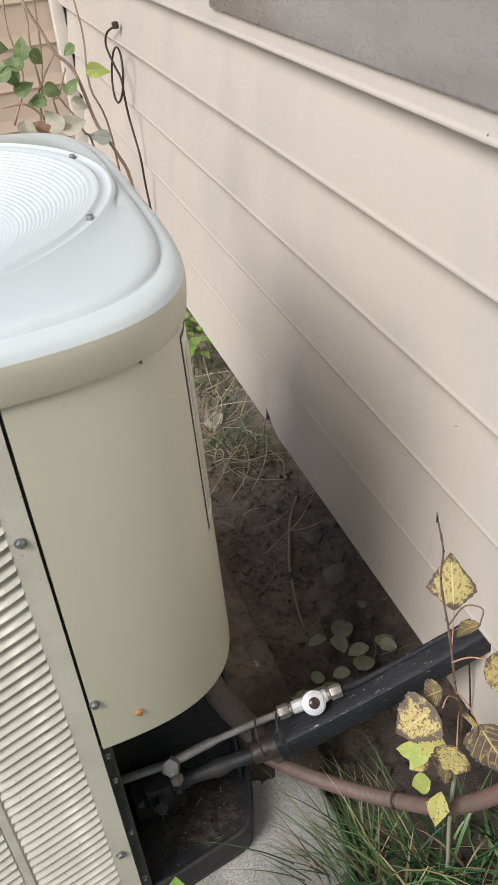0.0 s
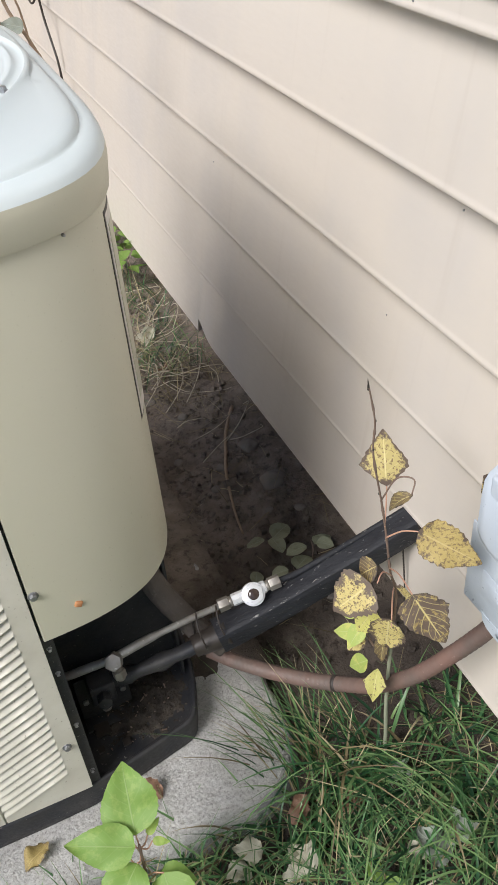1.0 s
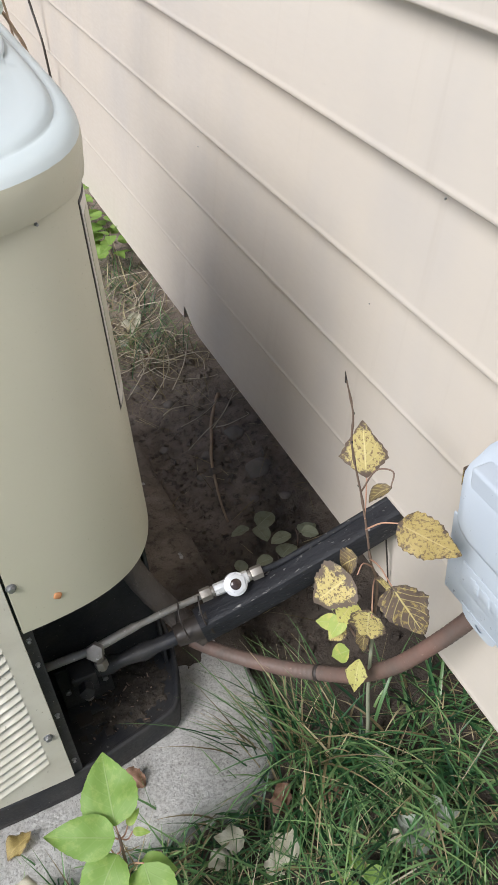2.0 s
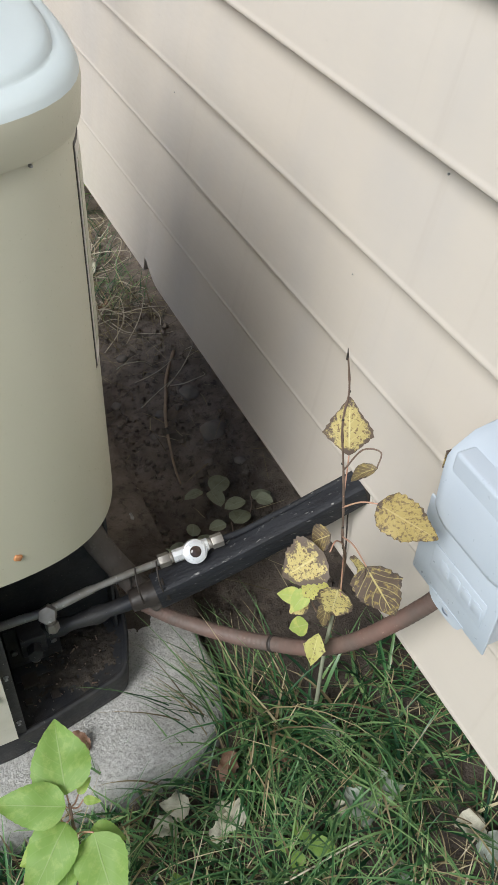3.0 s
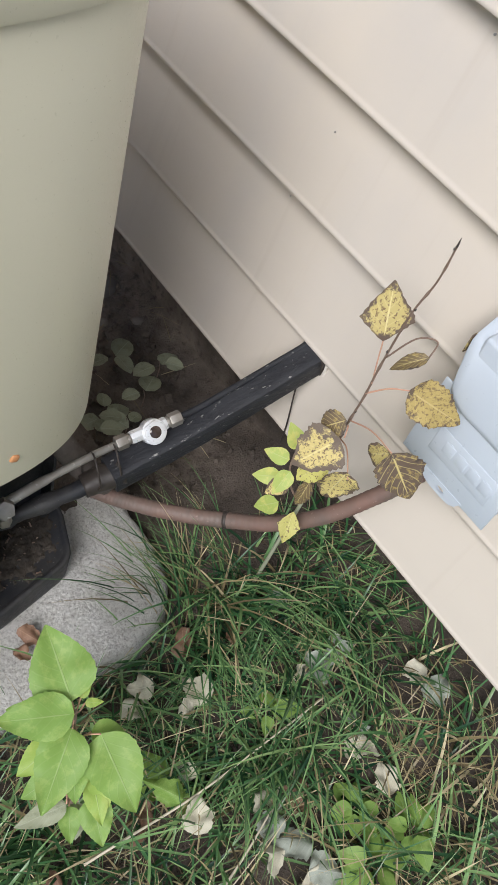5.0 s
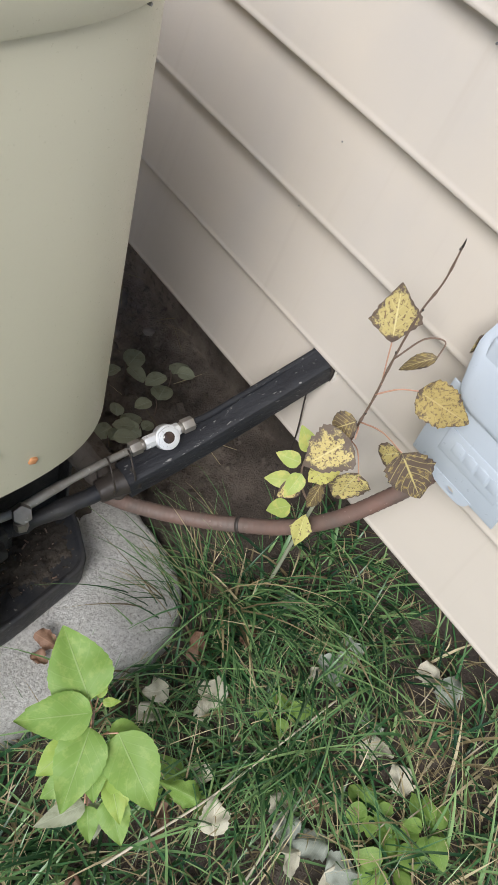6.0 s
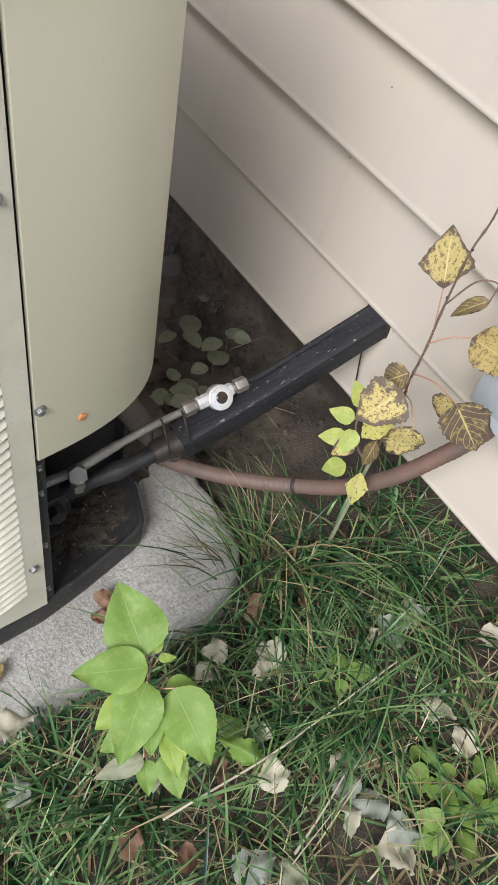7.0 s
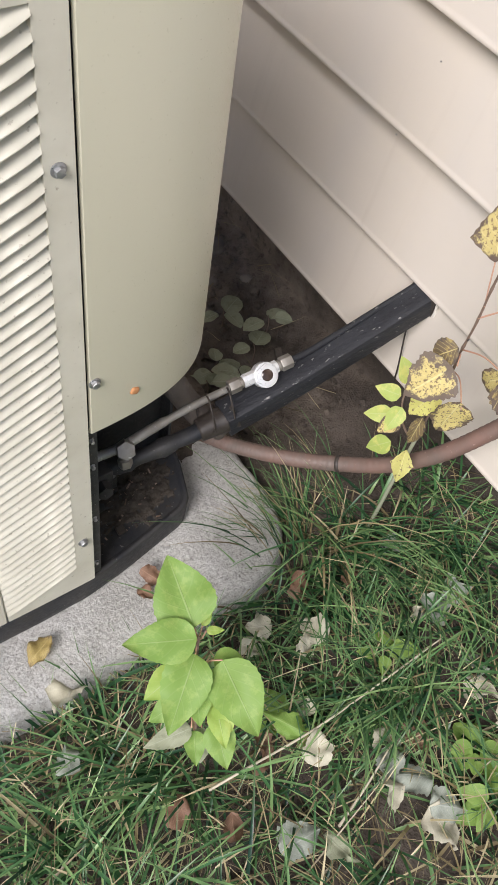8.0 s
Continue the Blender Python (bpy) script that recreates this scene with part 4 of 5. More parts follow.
def build_box():
    s = thing("disconnect_box", (0.9, 0.635, 0.56), "pale grey enamelled electrical disconnect box fixed to the siding", "switch box")
    y0, y1 = 0.550, 0.722
    b = bmesh.new()
    box(b, (0.829, y0 + 0.004, 0.556), (0.935, y1 - 0.016, 0.790), 0.006, 3)
    part("back_box", b, M["box"], s)
    # front plate with a tab
    b = bmesh.new()
    box(b, (0.8225, y0, 0.546), (0.8265, y1 - 0.002, 0.70), 0.0018, 2)
    plate = part("front_plate", b, M["box"], s)
    b = bmesh.new()
    ring = [(y + 0.009, z - 0.013) for y, z in ((0.667, 0.565), (0.661, 0.551), (0.652, 0.545), (0.640, 0.543), (0.612, 0.543), (0.600, 0.545), (0.592, 0.551), (0.586, 0.565))]
    hole = [(0.633 + 0.0075 * math.cos(a), 0.5405 + 0.0048 * math.sin(a)) for a in [2 * math.pi * i / 16 for i in range(16)]]
    for x, rev in ((0.8218, False), (0.8260, True)):
        vo, vi = [b.verts.new((x, y, z)) for y, z in ring], [b.verts.new((x, y, z)) for y, z in hole]
        edges = [b.edges.new((l_[i], l_[(i + 1) % len(l_)])) for l_ in (vo, vi) for i in range(len(l_))]
        bmesh.ops.triangle_fill(b, use_beauty=True, edges=edges)
    bmesh.ops.bridge_loops(b, edges=[e for e in b.edges if e.is_boundary and all(min((v.co.yz - Vector(h)).length for h in hole) > 1e-5 for v in e.verts)])
    bmesh.ops.recalc_face_normals(b, faces=b.faces)
    part("padlock_tab", b, M["box"], plate, "rounded tab with a hole", False)
    # hood: top slopes to the front, the foot of the front has round corners
    b = bmesh.new()
    prof = [(0.935, 0.808), (0.868, 0.797), (0.838, 0.775), (0.831, 0.766), (0.827, 0.750), (0.8158, 0.688), (0.8168, 0.680), (0.8195, 0.676), (0.826, 0.676)]
    rows = []
    for y, k in ((y1 + 0.002, 0.008), (y1 + 0.0015, 0.003), (y1 - 0.002, 0.0), (y1 - 0.014, 0.0), (y1 - 0.03, 0.0), (y0 + 0.03, 0.0), (y0 + 0.012, 0.0), (y0 + 0.002, 0.0), (y0 - 0.0015, 0.003), (y0 - 0.002, 0.008)):
        edge = min(abs(y - y1 - 0.002), abs(y - y0 + 0.002))
        lift = 0.022 * max(0, 1 - edge / 0.03) ** 2
        rows.append([b.verts.new((x + k, y - (0.018 * min(1, max(0, (0.772 - z) / 0.09)) if y > 0.64 else 0), z + (lift if j >= 5 else 0))) for j, (x, z) in enumerate(prof)])
    for p, q in zip(rows, rows[1:]):
        for j in range(len(prof) - 1):
            b.faces.new((p[j], p[j + 1], q[j + 1], q[j]))
    for r_, rev in ((rows[0], True), (rows[-1], False)):
        far = [b.verts.new((0.935, v.co.y, v.co.z)) for v in r_]
        for j in range(len(prof) - 1):
            f = (r_[j], r_[j + 1], far[j + 1], far[j])
            try:
                b.faces.new(f if rev else f[::-1])
            except ValueError:
                pass
    bmesh.ops.recalc_face_normals(b, faces=b.faces)
    sharp(part("hood", b, M["box"], s, "folded hood cover with rounded lower corners"), 45)
    # embossed panel and mark as plain raised shapes
    b = bmesh.new()
    box(b, (0.8212, 0.569, 0.584), (0.8230, 0.685, 0.634), 0.0012, 2)
    part("embossed_panel", b, M["box"], plate, "shallow embossed rectangle")
    for k in range(4):
        b = bmesh.new()
        y = 0.665 - k * 0.024
        box(b, (0.8204, y - 0.019, 0.599), (0.8216, y, 0.620), 0.0006, 2)
        box(b, (0.8204, y - 0.012, 0.620), (0.8216, y - 0.005, 0.622), 0.0004, 1)
        part("embossed_mark", b, M["box"], plate, "raised plain block of the maker's mark")
    b = bmesh.new()
    box(b, (0.833, y1 + 0.0015, 0.740), (0.846, y1 + 0.0035, 0.772), 0.0008)
    part("sticker_scrap", b, M["gold_leaf"], s, "yellowed scrap of tape at the hood's corner")


build_box()


def build_cable():
    b = bmesh.new()
    tube(b, smooth_path([(0.893, 3.45, 1.135), (0.875, 3.56, 1.10), (0.87, 3.60, 1.05), (0.87, 3.50, 1.0), (0.87, 3.40, 0.965), (0.872, 3.40, 0.90), (0.876, 3.40, 0.83), (0.88, 3.36, 0.75), (0.882, 3.33, 0.69), (0.885, 3.33, 0.58), (0.889, 3.30, 0.42), (0.892, 3.29, 0.26)], 8), 0.0043, 8)
    c = thing("wall_cable", (0.88, 3.4, 0.26), "black cable with a coiled loop hanging on the siding", "cable")
    part("cable", b, M["cable"], c)
    b = bmesh.new()
    tube(b, [(0.868 + 0.012 * math.sin(a), 3.455 + 0.105 * math.cos(a + 0.25), 0.968 + 0.098 * math.sin(a)) for a in [2 * math.pi * k / 40 for k in range(41)]], 0.0040, 8, caps=False)
    part("loop", b, M["cable"], c)
    b = bmesh.new()
    box(b, (0.878, 3.435, 1.125), (0.90, 3.460, 1.148), 0.004)
    part("clip", b, M["cable"], c, "dark cable clip")


build_cable()


# ---- leaves and plants ----
def leaf_bm(length, width, kind="ovate", curl=0.15, fold=0.25, teeth=0.04, wave=0.06, seed=0, nu=4, nv=12, ragged=0.0):
    """A leaf that lies along +y from its stalk, its upper side to +z, with a midrib fold, a curl and a toothed edge."""
    b = bmesh.new()
    uv = b.loops.layers.uv.new("UVMap")
    shapes = {"ovate": lambda v: math.sin(math.pi * min(1, v) ** 0.62) ** 0.85, "poplar": lambda v: min(1, (v / 0.16)) ** 0.55 * (1 - max(0, (v - 0.16) / 0.84) ** 1.25) ** 1.0,
              "rhomb": lambda v: (min(v / 0.42, (1 - v) / 0.58) ** 0.75 if v < 0.42 else max(0, (1 - v) / 0.58) ** 0.9), "round": lambda v: math.sin(math.pi * min(1, v) ** 0.85) ** 0.55}
    shape = shapes[kind]
    rows, where = [], {}
    for j in range(nv + 1):
        v = j / nv
        w = max(0.012, shape(v)) * width / 2 if 0 < j < nv else width * 0.012
        row = []
        for i in range(-nu, nu + 1):
            s = i / nu
            t = 1 + (teeth * (1 if (j % 2) else -1) if abs(i) == nu and 0 < j < nv else 0) + ragged * noise.noise(Vector((v * 4.5, 3.0 if i < 0 else 9.0, seed * 3.1))) * abs(s)
            x, y = s * w * t, v * length
            z = fold * abs(s) * w - curl * length * v * v + wave * length * noise.noise(Vector((x / length * 3, v * 3, seed * 7.3))) * (0.3 + abs(s))
            p = b.verts.new((x, y, z))
            where[p] = (s, v)
            row.append(p)
        rows.append(row)
    for p, q in zip(rows, rows[1:]):
        for i in range(2 * nu):
            b.faces.new((p[i], p[i + 1], q[i + 1], q[i]))
    for f in b.faces:
        for lo in f.loops:
            lo[uv].uv = where[lo.vert]
    return b


def aim(base, tip, up):
    """The pose of a leaf whose stalk end is at base, whose tip points to tip and whose upper side faces up."""
    y = (Vector(tip) - Vector(base)).normalized()
    x = y.cross(Vector(up)).normalized()
    z = x.cross(y)
    m = Matrix((x, y, z)).transposed().to_4x4()
    return Matrix.Translation(base) @ m


def leaf(parent, name, material, base, tip, up, wide=0.75, kind="ovate", label="", length=0.0, **kw):
    size = length or (Vector(tip) - Vector(base)).length
    b = leaf_bm(size, size * wide, kind, **kw)
    bmesh.ops.transform(b, matrix=aim(base, tip, up), verts=b.verts)
    return part(name, b, material, parent, label)


def stalk(parent, points, r0, r1, material, name="petiole", label=""):
    b = bmesh.new()
    line = smooth_path(points, 5)
    tube(b, line, lambda s: r0 + (r1 - r0) * s, 7)
    return part(name, b, material, parent, label)


def build_sapling():
    s = thing("yellowing_sapling", (0.745, 0.785, 0.05), "thin sapling with blotched yellow and brown autumn leaves beside the wall", "sapling")
    b = bmesh.new()
    line = smooth_path([(0.748, 0.79, 0.02), (0.745, 0.785, 0.12), (0.737, 0.778, 0.25), (0.737, 0.774, 0.40), (0.740, 0.772, 0.53), (0.722, 0.764, 0.60), (0.707, 0.754, 0.68), (0.693, 0.748, 0.76), (0.668, 0.733, 0.87), (0.662, 0.722, 0.93), (0.648, 0.715, 0.992)], 8)
    tube(b, line, lambda q: 0.0026 - 0.0016 * q + 0.0009 * max(0, math.sin(q * 75)) ** 6, 8)
    part("stem", b, M["twig"], s, "knotty brown stem")
    b = bmesh.new()
    tube(b, line[:26], lambda q: 0.0040 - 0.0008 * q, 8, 2, True, 0.1)
    part("lower_stem", b, M["weed_leaf"], s, "pale grey-green lower stem")
    for k in range(9, len(line), 7):
        b = bmesh.new()
        q = line[k] + Vector((0.0012 * math.cos(k * 2.1), 0.0012 * math.sin(k * 2.1), 0))
        bmesh.ops.create_icosphere(b, subdivisions=2, radius=0.0021 - 0.00001 * k, matrix=Matrix.Translation(q) @ Matrix.Diagonal((1, 1, 1.5, 1)))
        part("node", b, M["cable"], s, "dark bud scar on the stem")
    b = bmesh.new()
    tip = line[-1]
    tube(b, [tip - Vector((0, 0, 0.004)), tip, tip + Vector((-0.0005, 0, 0.004)), tip + Vector((-0.001, 0, 0.008))], lambda q: 0.0012 * (1 - q) + 0.0003, 8)
    part("tip_bud", b, M["cable"], s, "dark pointed bud at the tip")
    # upper leaf
    leaf(s, "leaf", M["yellow_leaf"], (0.714, 0.772, 0.766), (0.722, 0.806, 0.860), (-0.75, -0.6, 0.55), 0.84, "rhomb", "yellow leaf mottled with brown, dark margin", 0.080, curl=0.05, fold=0.1, seed=1, nv=18, ragged=0.15)
    stalk(s, [(0.700, 0.750, 0.715), (0.708, 0.762, 0.740), (0.714, 0.772, 0.766)], 0.001, 0.001, M["petiole"])
    # dried curled leaf
    leaf(s, "leaf", M["brown_leaf"], (0.708, 0.705, 0.808), (0.676, 0.735, 0.772), (-0.7, -0.2, 0.7), 0.34, "ovate", "dried brown curled leaf", 0.055, curl=0.5, fold=0.8, seed=2)
    stalk(s, [(0.690, 0.745, 0.775), (0.699, 0.727, 0.822), (0.712, 0.708, 0.830), (0.708, 0.705, 0.808)], 0.0012, 0.001, M["twig"])
    # leaf towards the box
    leaf(s, "leaf", M["gold_leaf"], (0.728, 0.713, 0.727), (0.787, 0.652, 0.693), (-0.65, -0.45, 0.65), 0.63, "ovate", "spotted gold leaf with a pointed tip", 0.094, curl=0.08, fold=0.15, seed=3, nv=20, ragged=0.12)
    stalk(s, [(0.704, 0.753, 0.690), (0.716, 0.733, 0.715), (0.728, 0.713, 0.727)], 0.0013, 0.001, M["petiole"])
    # lower leaf pair on a pink stalk
    leaf(s, "leaf", M["brown_leaf"], (0.700, 0.676, 0.655), (0.722, 0.622, 0.592), (-0.65, -0.4, 0.65), 0.82, "ovate", "brown leaf with yellow veins", 0.084, curl=0.1, fold=0.12, seed=4, nv=18, ragged=0.2)
    leaf(s, "leaf", M["yellow_leaf"], (0.700, 0.676, 0.655), (0.700, 0.715, 0.598), (-0.8, -0.3, 0.5), 0.6, "ovate", "yellow leaf folded behind", 0.062, curl=0.25, fold=0.5, seed=5)
    stalk(s, [(0.719, 0.763, 0.612), (0.708, 0.720, 0.645), (0.700, 0.676, 0.655)], 0.0013, 0.001, M["petiole"])
    # big blotched leaf and its neighbours
    leaf(s, "leaf", M["rimmed_leaf"], (0.674, 0.738, 0.626), (0.615, 0.757, 0.569), (-0.48, -0.55, 0.68), 0.96, "ovate", "large yellow leaf mottled with dark brown", 0.076, curl=0.1, fold=0.08, seed=6, nv=20, ragged=0.2)
    stalk(s, [(0.728, 0.767, 0.585), (0.70, 0.750, 0.625), (0.684, 0.738, 0.622)], 0.0013, 0.001, M["petiole"])
    leaf(s, "leaf", M["brown_leaf"], (0.692, 0.752, 0.640), (0.672, 0.768, 0.618), (-0.6, -0.3, 0.7), 1.0, "round", "dark withered leaf behind", 0.04, curl=0.3, fold=0.3, seed=14)
    leaf(s, "leaf", M["yellow_leaf"], (0.690, 0.712, 0.570), (0.692, 0.722, 0.480), (-0.55, -0.6, 0.6), 0.62, "ovate", "narrow yellow leaf with brown spots", 0.092, curl=0.1, fold=0.2, seed=7, nv=18, ragged=0.25)
    leaf(s, "leaf", M["hanging_leaf"], (0.690, 0.752, 0.548), (0.664, 0.760, 0.498), (-0.5, -0.5, 0.7), 0.75, "ovate", "yellow-green leaf beneath the large one", 0.06, curl=0.15, fold=0.2, seed=17, ragged=0.15)
    stalk(s, [(0.736, 0.773, 0.550), (0.712, 0.740, 0.575), (0.690, 0.705, 0.560)], 0.0012, 0.001, M["petiole"])
    leaf(s, "leaf", M["hanging_leaf"], (0.710, 0.766, 0.372), (0.682, 0.740, 0.322), (-0.6, -0.45, 0.65), 0.62, "rhomb", "hanging yellow-green leaf with brown spots", 0.060, curl=0.15, fold=0.2, seed=8)
    # small lime leaves along a short side shoot
    shoot = [(0.738, 0.775, 0.36), (0.715, 0.790, 0.40), (0.700, 0.800, 0.45), (0.697, 0.803, 0.49), (0.70, 0.80, 0.53)]
    stalk(s, shoot, 0.0022, 0.0012, M["twig"], "side_shoot", "short grey-brown side shoot")
    for base, tip, size, m in (((0.710, 0.798, 0.355), (0.685, 0.828, 0.312), 0.052, "lime_leaf"), ((0.697, 0.808, 0.425), (0.668, 0.838, 0.410), 0.046, "lime_leaf"),
                               ((0.695, 0.806, 0.475), (0.674, 0.840, 0.472), 0.042, "lime_leaf"), ((0.698, 0.800, 0.510), (0.690, 0.822, 0.540), 0.046, "lime_leaf"),
                               ((0.697, 0.797, 0.455), (0.668, 0.790, 0.425), 0.046, "lime_leaf"), ((0.700, 0.795, 0.430), (0.672, 0.808, 0.390), 0.048, "yellow_leaf")):
        leaf(s, "leaf", M[m], base, tip, (-0.55, -0.45, 0.7), 0.64, "ovate", "small yellow-green oval leaf" if m == "lime_leaf" else "small yellow leaf", size, curl=0.08, fold=0.2, seed=size * 900, teeth=0.01)
    leaf(s, "leaf", M["brown_leaf"], (0.728, 0.775, 0.44), (0.705, 0.765, 0.375), (-0.6, -0.4, 0.6), 0.35, "ovate", "withered grey-brown leaf", 0.07, curl=0.3, fold=0.8, seed=12)


build_sapling()


def build_seedling():
    s = thing("green_seedling", (0.26, 0.615, 0.0), "bright green broadleaf seedling growing through the grass", "seedling")
    stalk(s, [(0.26, 0.615, -0.02), (0.258, 0.635, 0.12), (0.262, 0.658, 0.22), (0.268, 0.676, 0.345)], 0.0035, 0.0022, M["twig"], "stem", "thin reddish stem")
    rows = (  # stalk end, tip, length, width share, colour
        ((0.268, 0.688, 0.352), (0.280, 0.786, 0.392), 0.105, 0.84, "green_leaf"),
        ((0.262, 0.674, 0.348), (0.172, 0.709, 0.367), 0.100, 0.62, "green_leaf"),
        ((0.258, 0.664, 0.322), (0.182, 0.600, 0.290), 0.112, 0.62, "green_leaf"),
        ((0.288, 0.640, 0.312), (0.284, 0.532, 0.270), 0.116, 0.66, "green_leaf"),
        ((0.245, 0.700, 0.300), (0.195, 0.735, 0.315), 0.058, 0.72, "green_leaf"),
        ((0.240, 0.672, 0.262), (0.180, 0.664, 0.250), 0.062, 0.74, "spring_leaf"),
        ((0.262, 0.606, 0.255), (0.246, 0.552, 0.235), 0.062, 0.55, "spring_leaf"),
        ((0.222, 0.602, 0.225), (0.152, 0.612, 0.225), 0.072, 0.48, "weed_leaf"),
        ((0.226, 0.600, 0.210), (0.205, 0.558, 0.200), 0.048, 0.66, "green_leaf"),
        ((0.284, 0.690, 0.335), (0.312, 0.705, 0.350), 0.028, 0.5, "spring_leaf"),
        ((0.288, 0.684, 0.325), (0.310, 0.672, 0.325), 0.026, 0.5, "spring_leaf"),
        ((0.250, 0.640, 0.275), (0.222, 0.585, 0.262), 0.058, 0.7, "green_leaf"),
        ((0.275, 0.625, 0.265), (0.262, 0.560, 0.245), 0.066, 0.66, "spring_leaf"),
        ((0.232, 0.640, 0.240), (0.170, 0.640, 0.225), 0.060, 0.7, "green_leaf"),
        ((0.285, 0.655, 0.285), (0.335, 0.625, 0.270), 0.055, 0.7, "green_leaf"),
        ((0.255, 0.590, 0.225), (0.235, 0.520, 0.205), 0.065, 0.72, "green_leaf"),
        ((0.240, 0.600, 0.20), (0.215, 0.560, 0.18), 0.05, 0.7, "weed_leaf"),
        ((0.300, 0.600, 0.190), (0.330, 0.555, 0.17), 0.05, 0.6, "green_leaf"))
    for k, (base, tip, size, wide, m) in enumerate(rows):
        leaf(s, "leaf", M[m], base, tip, (-0.25, -0.3, 0.9), wide, "ovate", "", size, curl=0.12, fold=0.14, wave=0.10, seed=k + 20, teeth=0.02, nv=20)
        root = (0.262, 0.660, max(0.1, base[2] - 0.03)) if base[2] < 0.32 else (0.268, 0.676, 0.335)
        stalk(s, [root, ((root[0] + base[0]) / 2, (root[1] + base[1]) / 2, base[2] - 0.008), base], 0.0012, 0.0012, M["petiole"])


build_seedling()


def small_plant(at, n, size, high, material, label, spread=1.0, kind="ovate", wide=0.7, seed=0, name="weed"):
    rnd = random.Random(seed)
    x, y, z = at
    s = thing(name, at, label, "weed")
    stalk(s, [(x, y, z - 0.02), (x + 0.004, y, z + high * 0.5), (x, y + 0.003, z + high)], 0.0016, 0.001, M["twig"], "stem")
    for k in range(n):
        a = 2.4 * k + rnd.random()
        h = high * (0.45 + 0.55 * (k + 1) / n)
        d = Vector((math.cos(a), math.sin(a), 0.15 * rnd.random() - 0.05))
        base = Vector((x, y, z + h)) + d * size * 0.25 * spread
        leaf(s, "leaf", M[material], base, base + d * size, (rnd.gauss(0, 0.25), rnd.gauss(-0.1, 0.25), 1), wide, kind, "", size * (0.75 + 0.5 * rnd.random()), curl=0.15, fold=0.2, seed=seed + k, teeth=0.01, nv=8, nu=3)


def build_weeds():
    small_plant((0.600, 0.570, height(0.600, 0.570)), 6, 0.040, 0.062, "green_leaf", "tiny bright green seedling in the grass", seed=3, name="small_seedling")
    small_plant((0.632, 0.365, height(0.632, 0.365)), 11, 0.034, 0.055, "green_leaf", "low bright green clover-like weed in the grass", seed=5, kind="round", wide=0.85)
    small_plant((0.690, 0.285, height(0.690, 0.285)), 9, 0.045, 0.06, "green_leaf", "broad-leaved green weed in the grass", seed=8)
    small_plant((0.606, 0.285, height(0.606, 0.285)), 8, 0.052, 0.05, "green_leaf", "broad-leaved green weed in the grass", seed=11)
    small_plant((0.396, 0.560, 0.0), 4, 0.055, 0.05, "green_leaf", "dark green leaf low in the grass", seed=13)
    # round-leaved weeds in the shaded soil
    for k, (x, y, n, size) in enumerate(((0.775, 1.36, 3, 0.05), (0.855, 1.30, 3, 0.052), (0.785, 1.25, 2, 0.055), (0.69, 1.25, 4, 0.05), (0.645, 1.215, 3, 0.045), (0.72, 1.21, 2, 0.045))):
        small_plant((x, y, height(x, y)), n, size * 0.95, 0.055, "weed_leaf", "round-leaved dusty green weed on shaded soil", seed=40 + k, kind="round", wide=0.85)
    for k, (x, y) in enumerate(((0.86, 2.70), (0.80, 2.82), (0.885, 2.86), (0.84, 3.05), (0.76, 3.1), (0.70, 3.2))):
        small_plant((x, y, height(x, y)), 9, 0.07, 0.20, "green_leaf", "leafy green weed at the foot of the wall", seed=60 + k)


build_weeds()


